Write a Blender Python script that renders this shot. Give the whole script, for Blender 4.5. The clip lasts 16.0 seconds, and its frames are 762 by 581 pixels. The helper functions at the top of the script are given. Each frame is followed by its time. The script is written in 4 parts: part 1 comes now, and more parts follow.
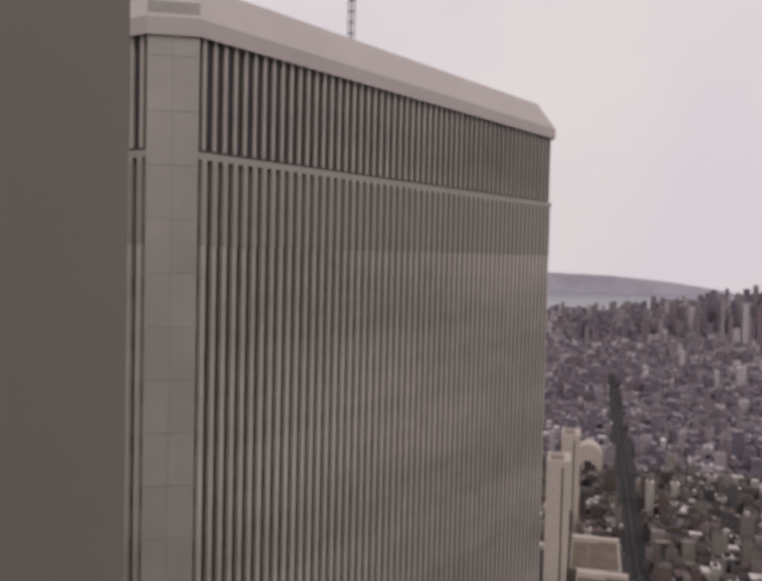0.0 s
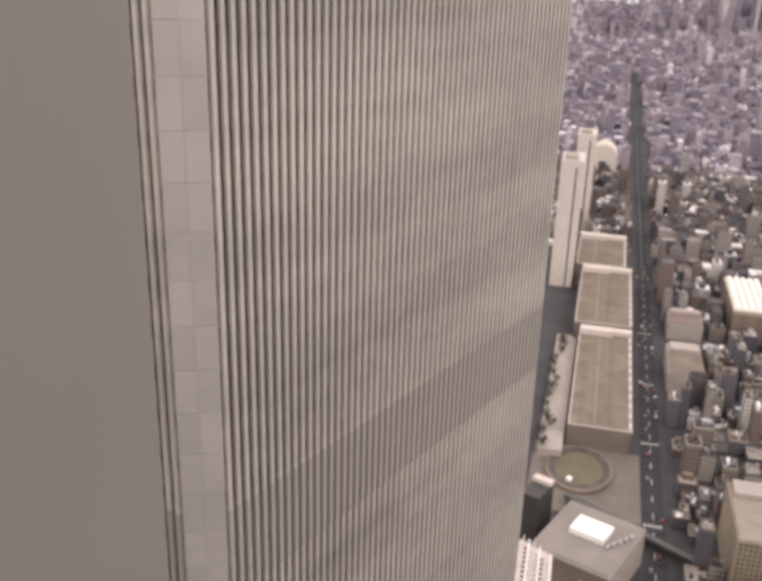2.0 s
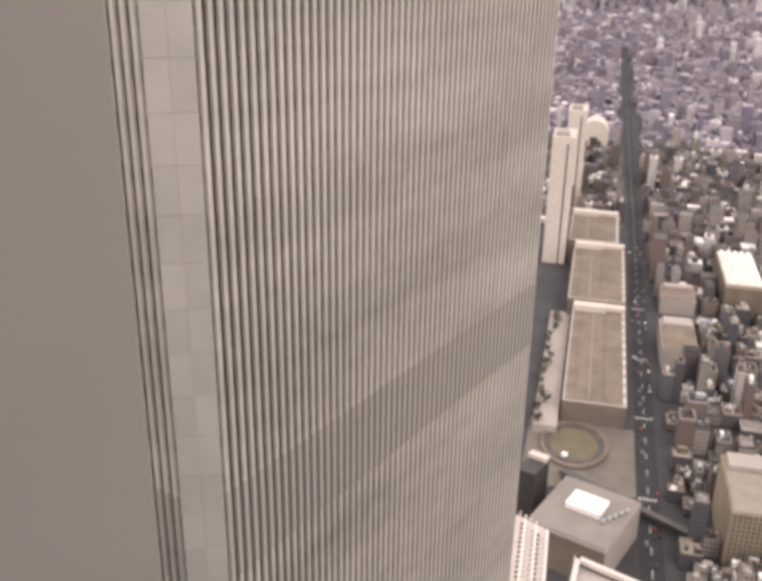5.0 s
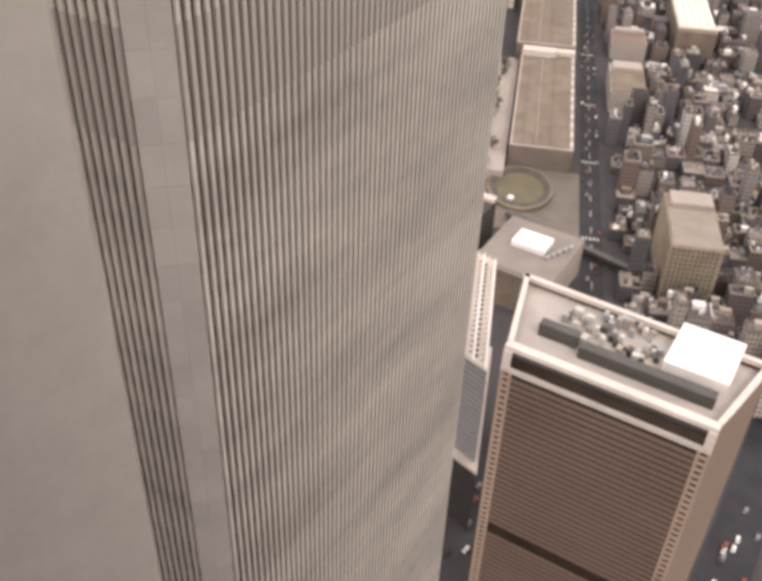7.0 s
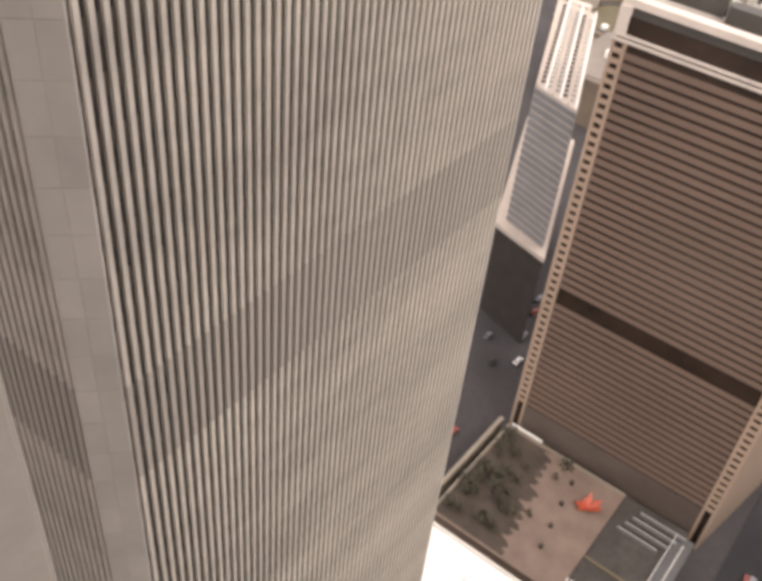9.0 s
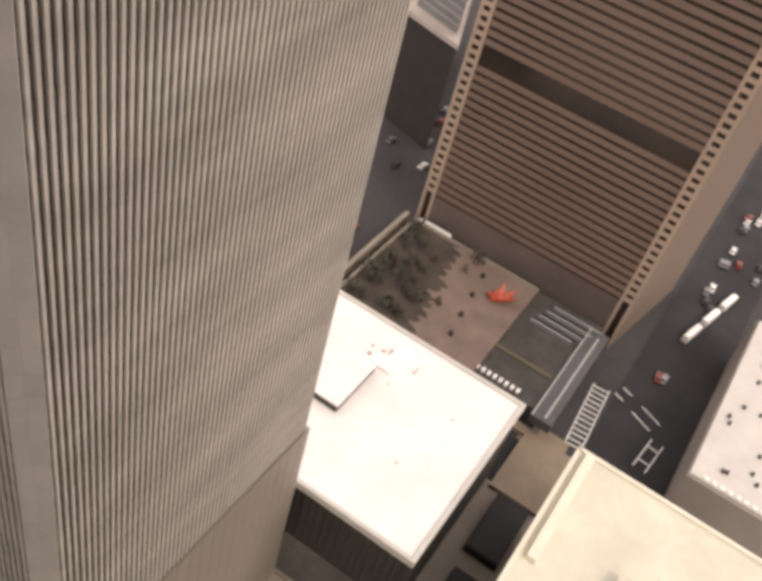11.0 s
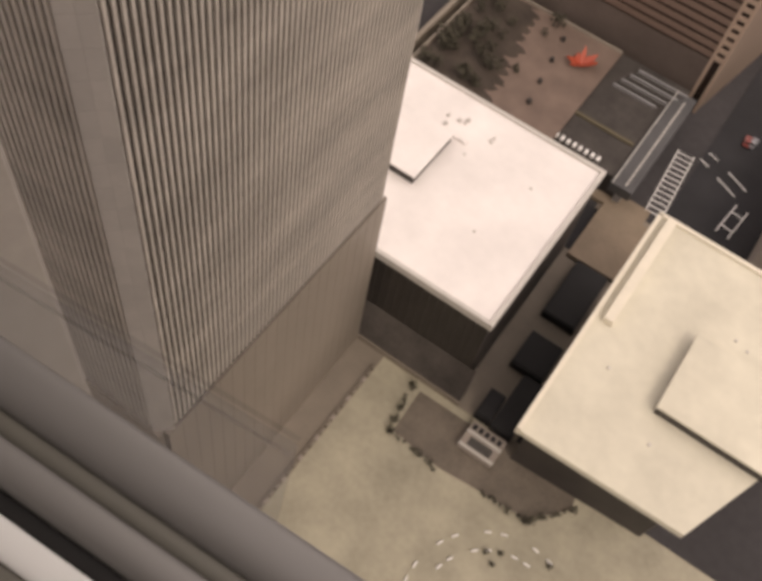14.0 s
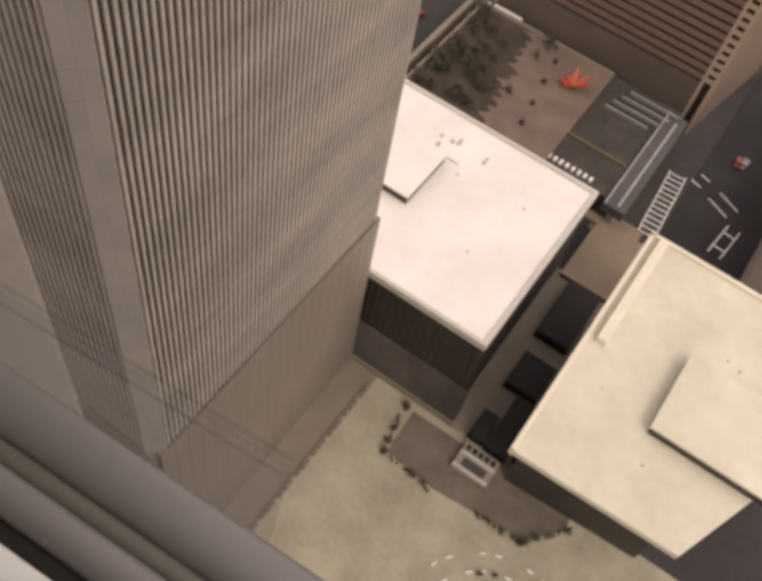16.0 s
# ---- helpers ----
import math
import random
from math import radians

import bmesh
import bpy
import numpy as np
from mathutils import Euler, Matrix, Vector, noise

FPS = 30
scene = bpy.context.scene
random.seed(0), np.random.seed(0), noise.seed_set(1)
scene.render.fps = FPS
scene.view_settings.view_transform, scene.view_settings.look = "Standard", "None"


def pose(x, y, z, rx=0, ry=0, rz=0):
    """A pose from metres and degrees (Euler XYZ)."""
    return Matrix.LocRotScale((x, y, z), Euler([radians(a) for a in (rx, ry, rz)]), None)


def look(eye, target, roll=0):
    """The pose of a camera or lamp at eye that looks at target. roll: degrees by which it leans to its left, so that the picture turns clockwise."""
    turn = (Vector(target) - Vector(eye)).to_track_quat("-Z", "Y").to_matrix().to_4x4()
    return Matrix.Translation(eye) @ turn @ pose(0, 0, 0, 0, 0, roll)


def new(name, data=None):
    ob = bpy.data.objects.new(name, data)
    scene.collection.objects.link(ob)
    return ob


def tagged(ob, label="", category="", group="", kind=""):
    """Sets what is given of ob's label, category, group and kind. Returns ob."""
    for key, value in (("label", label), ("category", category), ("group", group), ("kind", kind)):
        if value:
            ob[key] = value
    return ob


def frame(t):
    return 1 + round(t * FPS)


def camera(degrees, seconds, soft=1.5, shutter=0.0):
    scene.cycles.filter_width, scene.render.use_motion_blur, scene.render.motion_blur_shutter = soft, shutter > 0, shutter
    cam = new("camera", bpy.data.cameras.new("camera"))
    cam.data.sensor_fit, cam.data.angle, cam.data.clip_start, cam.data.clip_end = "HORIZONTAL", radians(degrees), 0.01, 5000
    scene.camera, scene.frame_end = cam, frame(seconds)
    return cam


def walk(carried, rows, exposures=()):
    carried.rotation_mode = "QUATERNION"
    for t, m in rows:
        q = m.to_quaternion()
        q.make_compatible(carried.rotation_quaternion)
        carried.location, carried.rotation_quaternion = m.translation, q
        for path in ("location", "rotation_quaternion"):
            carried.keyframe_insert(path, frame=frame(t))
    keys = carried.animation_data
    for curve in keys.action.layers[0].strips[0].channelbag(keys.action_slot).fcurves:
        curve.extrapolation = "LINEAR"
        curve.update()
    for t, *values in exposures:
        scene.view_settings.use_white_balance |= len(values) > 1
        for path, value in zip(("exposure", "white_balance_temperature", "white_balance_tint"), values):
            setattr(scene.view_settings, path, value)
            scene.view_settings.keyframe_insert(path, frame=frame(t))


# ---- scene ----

# One model unit is 0.56 m; every plan number below is in model units.
U = 0.56
cam = camera(45.92, 16.0, 4.4)
# seconds, x, y, z in units, pitch, yaw, roll in degrees
PATH = [
    (0, 45.349, -40.948, 395.05, -2.33, 34.69, -1.33),
    (0.5, 45.362, -40.939, 395.05, -9.41, 33.32, -1.81),
    (1, 45.361, -40.940, 395.05, -17.11, 33.19, -3.03),
    (1.5, 45.360, -40.940, 395.05, -20.67, 34.01, -2.32),
    (2, 45.358, -40.942, 395.05, -21.37, 35.73, -1.53),
    (2.5, 45.356, -40.944, 395.05, -21.63, 37.28, -0.60),
    (3, 45.361, -40.940, 395.05, -21.51, 35.00, -0.59),
    (5.5, 45.388, -40.921, 395.05, -23.58, 35.07, -0.88),
    (6, 45.407, -40.907, 395.05, -28.09, 35.32, -1.11),
    (6.5, 45.427, -40.894, 395.05, -33.84, 34.75, -1.96),
    (7, 42.620, -41.568, 374.26, -37.26, 31.41, -1.86),
    (7.5, 39.608, -43.295, 344.38, -39.93, 27.32, -1.52),
    (8, 39.040, -39.993, 314.04, -40.68, 28.14, -2.64),
    (8.5, 41.235, -30.469, 284.50, -41.85, 33.60, -4.43),
    (9, 40.420, -24.843, 254.37, -40.76, 37.83, -4.83),
    (9.5, 40.616, -26.981, 224.13, -41.51, 35.73, -6.00),
    (12, 44.704, -33.988, 192.04, -48.11, 32.61, -12.27),
    (12.5, 44.704, -33.988, 192.04, -53.90, 36.11, -7.54),
    (13, 44.704, -33.988, 192.04, -56.25, 35.74, -6.58),
    (13.5, 44.704, -33.988, 192.04, -58.19, 35.32, -7.01),
    (14, 44.704, -33.988, 192.04, -58.52, 34.71, -7.05),
    (14.5, 44.704, -33.988, 192.04, -58.17, 34.71, -7.14),
    (15, 44.704, -33.988, 192.04, -58.46, 35.52, -7.18),
    (15.5, 44.704, -33.988, 192.04, -59.27, 35.85, -6.80),
    (16, 44.704, -33.988, 192.04, -57.22, 34.50, -7.41),
]
# seconds, stops, kelvin, tint
EXPOSURES = [(0.0, -1.45, 6750, 13), (0.5, -0.78, 6800, 13), (1.0, -0.47, 6850, 12), (2.0, -0.25, 6850, 12), (5.5, -0.07, 6950, 12), (8.0, -0.02, 7150, 12),
             (9.5, 0.12, 7300, 11), (12.0, -0.4, 7550, 14), (14.0, -0.52, 7750, 15), (16.0, -0.52, 7750, 15)]
walk(cam, [(t, pose(x * U, y * U, z * U, 90 + p, r, w)) for t, x, y, z, p, w, r in PATH], EXPOSURES)

# ---- world and light ----
world = bpy.data.worlds.new("overcast_sky")
scene.world = world
world.use_nodes = True
wn, wl = world.node_tree.nodes, world.node_tree.links
sky = wn.new("ShaderNodeTexSky")
sky.sky_type = "NISHITA"
sky.sun_disc = False
sky.sun_elevation = radians(48)
sky.sun_rotation = radians(124)
sky.dust_density = 4.0
sky.air_density = 1.5
bw = wn.new("ShaderNodeRGBToBW")
wl.new(sky.outputs[0], bw.inputs[0])
cloud = wn.new("ShaderNodeTexNoise")
cloud.inputs["Scale"].default_value = 2.2
cloud.inputs["Detail"].default_value = 6
ramp = wn.new("ShaderNodeValToRGB")
ramp.color_ramp.elements[0].color = (0.92, 0.86, 0.945, 1)
ramp.color_ramp.elements[0].position = 0.38
ramp.color_ramp.elements[1].color = (1.0, 0.95, 0.95, 1)
ramp.color_ramp.elements[1].position = 0.62
wl.new(cloud.outputs["Fac"], ramp.inputs[0])
mul = wn.new("ShaderNodeMixRGB")
mul.blend_type = "MIX"
mul.inputs[0].default_value = 0.85
wl.new(sky.outputs[0], mul.inputs[1])
scl = wn.new("ShaderNodeVectorMath")
scl.operation = "SCALE"
scl.inputs["Scale"].default_value = 23.0
wl.new(ramp.outputs[0], scl.inputs[0])
wl.new(scl.outputs[0], mul.inputs[2])
bg = wn["Background"]
wl.new(mul.outputs[0], bg.inputs["Color"])
bg.inputs["Strength"].default_value = 0.10

sun = new("sun", bpy.data.lights.new("sun", "SUN"))
sun.data.energy = 1.4
sun.data.angle = radians(14)
sun.data.color = (1.0, 0.95, 0.88)
sun.matrix_world = look((0, 0, 0), (-math.sin(radians(124)), -math.cos(radians(124)), -math.tan(radians(48))))


# ---- materials ----
def surface(name, base, rough=0.7, metal=0.0, vary=0.15, scale=0.5, fine=6.0, bump=0.1, streak=0.0, tint=(0, 0, 0), rand=0.0, island=0.0):
    """Base colour with large stains and fine grain, both at real size; streak stretches the stains downwards."""
    m = bpy.data.materials.new(name)
    m.use_nodes = True
    n, l = m.node_tree.nodes, m.node_tree.links
    b = n["Principled BSDF"]
    geo = n.new("ShaderNodeNewGeometry")
    mp = n.new("ShaderNodeMapping")
    l.new(geo.outputs["Position"], mp.inputs["Vector"])
    if streak:
        mp.inputs["Scale"].default_value = (1, 1, streak)
    big = n.new("ShaderNodeTexNoise")
    big.inputs["Scale"].default_value = scale
    big.inputs["Detail"].default_value = 4
    l.new(mp.outputs[0], big.inputs["Vector"])
    small = n.new("ShaderNodeTexNoise")
    small.inputs["Scale"].default_value = fine
    small.inputs["Detail"].default_value = 3
    l.new(geo.outputs["Position"], small.inputs["Vector"])
    add = n.new("ShaderNodeMath")
    add.operation = "MULTIPLY_ADD"
    add.inputs[1].default_value = 0.35
    l.new(small.outputs["Fac"], add.inputs[0])
    l.new(big.outputs["Fac"], add.inputs[2])
    last = add.outputs[0]
    if rand or island:
        src = n.new("ShaderNodeObjectInfo").outputs["Random"] if rand else geo.outputs["Random Per Island"]
        ma = n.new("ShaderNodeMath")
        ma.operation = "MULTIPLY_ADD"
        ma.inputs[1].default_value = rand or island
        l.new(src, ma.inputs[0])
        l.new(last, ma.inputs[2])
        last = ma.outputs[0]
    mr = n.new("ShaderNodeMapRange")
    mr.inputs["From Min"].default_value = 0.38
    mr.inputs["From Max"].default_value = 0.98 + (rand or island)
    l.new(last, mr.inputs["Value"])
    mix = n.new("ShaderNodeMixRGB")
    mix.inputs[1].default_value = (*[max(0.0, c * (1 - vary) + t * 0.3) for c, t in zip(base, tint)], 1)
    mix.inputs[2].default_value = (*[min(0.95, c * (1 + vary)) for c in base], 1)
    l.new(mr.outputs[0], mix.inputs[0])
    l.new(mix.outputs[0], b.inputs["Base Color"])
    b.inputs["Roughness"].default_value = rough
    b.inputs["Metallic"].default_value = metal
    if bump:
        bp = n.new("ShaderNodeBump")
        bp.inputs["Strength"].default_value = bump
        bp.inputs["Distance"].default_value = 0.05
        l.new(small.outputs["Fac"], bp.inputs["Height"])
        l.new(bp.outputs[0], b.inputs["Normal"])
    return m


ALU = surface("aluminium_cladding", (0.45, 0.415, 0.375), 0.5, 0.15, 0.32, 0.05, 0.9, 0.05, streak=4.0, rand=0.06)
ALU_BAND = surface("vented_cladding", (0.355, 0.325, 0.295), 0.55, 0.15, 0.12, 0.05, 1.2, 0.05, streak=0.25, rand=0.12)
ALU_CORNER = surface("corner_panel", (0.41, 0.385, 0.36), 0.5, 0.15, 0.16, 0.35, 1.6, 0.05, rand=0.3)
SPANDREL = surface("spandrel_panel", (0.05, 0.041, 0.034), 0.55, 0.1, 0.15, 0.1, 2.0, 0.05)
GLASS_DARK = surface("dark_window_glass", (0.022, 0.019, 0.017), 0.35, 0.0, 0.3, 0.3, 2.0, 0.0)
LOUVRE = surface("dark_louvre", (0.07, 0.065, 0.06), 0.6, 0.1, 0.2, 0.2, 3.0, 0.05)
PARAPET = surface("parapet_cladding", (0.50, 0.45, 0.43), 0.55, 0.1, 0.08, 0.1, 1.0, 0.03)
GRAVEL = surface("roof_gravel", (0.30, 0.29, 0.27), 0.95, 0, 0.2, 0.15, 8, 0.2)
WHITE_ROOF = surface("white_roof_membrane", (0.74, 0.71, 0.69), 0.8, 0, 0.1, 0.12, 0.7, 0.05)
CREAM_ROOF = surface("cream_roof_membrane", (0.57, 0.545, 0.45), 0.8, 0, 0.16, 0.12, 0.7, 0.05)
CREAM_TRIM = surface("cream_parapet", (0.66, 0.62, 0.52), 0.7, 0, 0.08, 0.4, 3, 0.05)
GREY_TRIM = surface("grey_coping", (0.50, 0.48, 0.45), 0.7, 0, 0.1, 0.4, 3, 0.05)
DARK_WALL = surface("dark_bronze_wall", (0.038, 0.033, 0.03), 0.6, 0.0, 0.25, 0.3, 3, 0.05)
DARK_ROOF = surface("dark_terrace_roof", (0.075, 0.066, 0.06), 0.9, 0, 0.4, 0.25, 2, 0.1)
PLAZA = surface("plaza_paving", (0.365, 0.34, 0.262), 0.85, 0, 0.26, 0.16, 1.2, 0.05)
WALKWAY = surface("brown_paving", (0.225, 0.195, 0.16), 0.85, 0, 0.15, 0.2, 2, 0.05)
PINK_PAVE = surface("pink_granite_paving", (0.165, 0.12, 0.098), 0.8, 0, 0.22, 0.3, 3, 0.05)
ASPHALT = surface("asphalt", (0.025, 0.025, 0.028), 0.95, 0, 0.45, 0.1, 3, 0.1)
GROUND = surface("city_ground", (0.045, 0.042, 0.044), 0.95, 0, 0.35, 0.05, 0.8, 0.0)
GRANITE = surface("red_brown_granite", (0.148, 0.102, 0.082), 0.6, 0, 0.13, 0.08, 2, 0.04, rand=0.1)
GRANITE_PALE = surface("pale_granite", (0.34, 0.255, 0.20), 0.6, 0, 0.1, 0.1, 2, 0.04)
TAN_WALL = surface("tan_granite_wall", (0.185, 0.138, 0.107), 0.6, 0, 0.08, 0.1, 2, 0.04)
BRONZE_GLASS = surface("bronze_ribbon_glass", (0.03, 0.02, 0.015), 0.25, 0, 0.5, 0.06, 0.5, 0.06)
STONE_PALE = surface("pale_limestone", (0.50, 0.44, 0.39), 0.8, 0, 0.1, 0.3, 3, 0.05)
BMCC_ROOF = surface("brown_roofing", (0.15, 0.118, 0.09), 0.9, 0, 0.3, 0.1, 1.0, 0.05)
BMCC_PALE = surface("pale_concrete", (0.31, 0.27, 0.24), 0.85, 0, 0.14, 0.1, 1.5, 0.05)
OLIVE = surface("olive_lawn", (0.115, 0.098, 0.062), 0.95, 0, 0.2, 0.1, 1.5, 0.1)
WHITE_PAINT = surface("white_paint", (0.80, 0.79, 0.77), 0.6, 0, 0.08, 1.0, 6, 0.0)
RED_PAINT = surface("red_steel_paint", (0.40, 0.075, 0.04), 0.5, 0, 0.15, 1.0, 6, 0.05)
LEAF = surface("dark_foliage", (0.05, 0.045, 0.03), 0.9, 0, 0.4, 0.8, 5, 0.2, island=0.3)
STEEL = surface("galvanised_steel", (0.35, 0.35, 0.36), 0.5, 0.4, 0.1, 0.5, 4, 0.05)
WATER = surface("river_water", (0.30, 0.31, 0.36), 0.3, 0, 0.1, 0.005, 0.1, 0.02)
# shore paled in its base colour to stand in for distance haze
HILL = surface("hazed_shore", (0.42, 0.40, 0.46), 0.95, 0, 0.2, 0.01, 0.2, 0)
FIN = surface("near_facade_column", (0.36, 0.335, 0.30), 0.6, 0.05, 0.07, 0.5, 2.0, 0.0)


# ---- mesh helpers ----
def box(bm, x0, x1, y0, y1, z0, z1):
    v = [bm.verts.new((x * U, y * U, z * U)) for z in (z0, z1) for y in (y0, y1) for x in (x0, x1)]
    for f in ((0, 2, 3, 1), (4, 5, 7, 6), (0, 1, 5, 4), (1, 3, 7, 5), (3, 2, 6, 7), (2, 0, 4, 6)):
        bm.faces.new([v[i] for i in f])


def prism(bm, pts, z0, z1):
    lo = [bm.verts.new((x * U, y * U, z0 * U)) for x, y in pts]
    hi = [bm.verts.new((x * U, y * U, z1 * U)) for x, y in pts]
    n = len(pts)
    for i in range(n):
        bm.faces.new((lo[i], lo[(i + 1) % n], hi[(i + 1) % n], hi[i]))
    bm.faces.new(hi)
    bm.faces.new(lo[::-1])


def part(name, bm, material, parent=None, label=""):
    bmesh.ops.recalc_face_normals(bm, faces=bm.faces[:])
    me = bpy.data.meshes.new(name)
    bm.to_mesh(me)
    bm.free()
    me.materials.append(material)
    ob = new(name, me)
    ob.parent = parent
    if label:
        ob["label"] = label
    return ob


def boxes(name, rows, material, parent=None, label=""):
    bm = bmesh.new()
    for r in rows:
        box(bm, *r)
    return part(name, bm, material, parent, label)


def shared(name, mesh, parent, x, y, z, turn=0.0):
    """Another object on the mesh of an alike piece, at units x, y, z."""
    ob = new(name, mesh)
    ob.parent = parent
    ob.location = (x * U, y * U, z * U)
    ob.rotation_euler = (0, 0, radians(turn))
    return ob


def thing(name, label, category, group="", kind=""):
    return tagged(new(name), label, category, group, kind)


# ---- ground ----
bm = bmesh.new()
box(bm, -4600, 3400, -3400, 8200, -2, -0.2)
tagged(part("ground", bm, GROUND), "dark grey city ground reaching the horizon", "ground", kind="structure")
bm = bmesh.new()
box(bm, 8, 140, -120, 62, -0.2, 0)
tagged(part("pavement_plaza", bm, PLAZA), "pale cream stone plaza paving", "pavement", kind="structure")
bm = bmesh.new()
box(bm, -70, 8, -30, 62, -0.2, 0.05)
box(bm, -3, 45, 62, 119.4, -0.2, 0.05)
box(bm, 28, 45, 137, 142, -0.2, 0.05)
tagged(part("pavement_walkway", bm, WALKWAY), "brown stone paving round the tower", "pavement", kind="structure")

# ---- the ribbed tower ----
SIDE, CUT, PITCH = 63.14, 2.45, 1.016
tower = thing("skyscraper", "tall ribbed aluminium office tower with chamfered corners", "skyscraper")
oct_ = [(-CUT, 0), (0, CUT), (0, SIDE - CUT), (-CUT, SIDE), (-SIDE + CUT, SIDE), (-SIDE, SIDE - CUT), (-SIDE, CUT), (-SIDE + CUT, 0)]


def inset(d):
    c = -SIDE / 2, SIDE / 2
    k = (SIDE / 2 - d) / (SIDE / 2)
    return [(c[0] + (x - c[0]) * k, c[1] + (y - c[1]) * k) for x, y in oct_]


bm = bmesh.new()
prism(bm, inset(0.35), 0, 410)
part("core_glazing", bm, GLASS_DARK, tower, "dark recessed window glass")
# floor bands set back between the columns
floors = [66 + 3.66 * i for i in range(92)]
dark = lambda z: 341 < z < 350 or 191 < z < 202 or z > 394
floors = [z for z in floors if z < 400.5]
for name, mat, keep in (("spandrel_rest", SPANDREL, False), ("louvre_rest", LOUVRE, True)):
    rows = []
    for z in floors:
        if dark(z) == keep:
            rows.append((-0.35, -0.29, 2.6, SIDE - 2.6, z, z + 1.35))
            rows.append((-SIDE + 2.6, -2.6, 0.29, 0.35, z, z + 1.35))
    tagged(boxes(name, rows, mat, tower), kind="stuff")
# one column with eased front edges
bm = bmesh.new()
prism(bm, [(-0.37, -0.235), (-0.06, -0.235), (0, -0.175), (0, 0.175), (-0.06, 0.235), (-0.37, 0.235)], 58, 401.2)
col = part("column", bm, ALU, tower)
col.location = (0, (SIDE / 2 - 28 * PITCH) * U, 0)
for i in range(57):
    if i:
        shared("column", col.data, tower, 0, SIDE / 2 + (i - 28) * PITCH, 0)
    shared("column", col.data, tower, -SIDE / 2 + (i - 28) * PITCH, 0, 0, -90)
# the top storey: slimmer, set-back columns over a pale sill
bm = bmesh.new()
prism(bm, [(-0.37, -0.15), (-0.16, -0.15), (-0.12, -0.12), (-0.12, 0.12), (-0.16, 0.15), (-0.37, 0.15)], 401.9, 409.6)
slim = part("upper_column", bm, ALU, tower)
slim.location = (0, (SIDE / 2 - 28 * PITCH) * U, 0)
for i in range(57):
    if i:
        shared("upper_column", slim.data, tower, 0, SIDE / 2 + (i - 28) * PITCH, 0)
    shared("upper_column", slim.data, tower, -SIDE / 2 + (i - 28) * PITCH, 0, 0, -90)
boxes("upper_sill", [(-0.4, -0.03, CUT, SIDE - CUT, 401.2, 401.7), (-SIDE + CUT, -CUT, 0.03, 0.4, 401.2, 401.7)], ALU_BAND, tower)
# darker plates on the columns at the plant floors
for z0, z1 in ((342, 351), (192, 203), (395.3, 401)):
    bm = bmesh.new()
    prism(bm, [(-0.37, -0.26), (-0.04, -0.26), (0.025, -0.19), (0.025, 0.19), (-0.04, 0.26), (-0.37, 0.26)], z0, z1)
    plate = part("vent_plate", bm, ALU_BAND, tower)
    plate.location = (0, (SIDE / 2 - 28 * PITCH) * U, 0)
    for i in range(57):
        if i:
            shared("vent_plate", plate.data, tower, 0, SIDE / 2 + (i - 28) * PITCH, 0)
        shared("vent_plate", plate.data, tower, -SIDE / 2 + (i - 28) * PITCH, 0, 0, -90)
# corner panels, one to a floor
bm = bmesh.new()
w = CUT * math.sqrt(2) / 2
prism(bm, [(-0.5, -w), (-0.06, -w), (0, -w + 0.06), (0, -0.008), (-0.5, -0.008)], 0.012, 3.648)
pan = part("corner_panel", bm, ALU_CORNER, tower)
bm = bmesh.new()
prism(bm, [(-0.5, 0.008), (0, 0.008), (0, w - 0.06), (-0.06, w), (-0.5, w)], 0.012, 3.648)
pan_other = part("corner_panel", bm, ALU_CORNER, tower)
for half in (pan, pan_other):
    half.location = (-CUT / 2 * U, CUT / 2 * U, 64 * U)
    half.rotation_euler = (0, 0, radians(-45))
    for i in list(range(-17, 0)) + list(range(1, 95)):
        shared("corner_panel", half.data, tower, -CUT / 2, CUT / 2, 64 + 3.66 * i, -45)
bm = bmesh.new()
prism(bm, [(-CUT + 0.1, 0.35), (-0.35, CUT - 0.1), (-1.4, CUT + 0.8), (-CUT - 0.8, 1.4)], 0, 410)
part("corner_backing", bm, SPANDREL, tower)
# parapet leaning inwards, and roof
bm = bmesh.new()
lo, hi = inset(-0.15), inset(1.6)
rings = [[bm.verts.new((x * U, y * U, z * U)) for x, y in r] for r, z in ((lo, 409.4), (lo, 410.6), (hi, 413.5), (inset(2.2), 413.5), (inset(2.2), 411))]
for a, b in zip(rings, rings[1:]):
    for i in range(8):
        bm.faces.new((a[i], a[(i + 1) % 8], b[(i + 1) % 8], b[i]))
part("parapet", bm, PARAPET, tower, "pale cladding band round the roof edge")
bm = bmesh.new()
prism(bm, inset(2.1), 410, 411.5)
part("roof", bm, GRAVEL, tower)
# plain far sides
boxes("rear_wall", [(-SIDE + 2, -2, SIDE - 0.7, SIDE - 0.1, 0, 409.5), (-SIDE + 0.1, -SIDE + 0.7, 2, SIDE - 2, 0, 409.5)], ALU, tower)
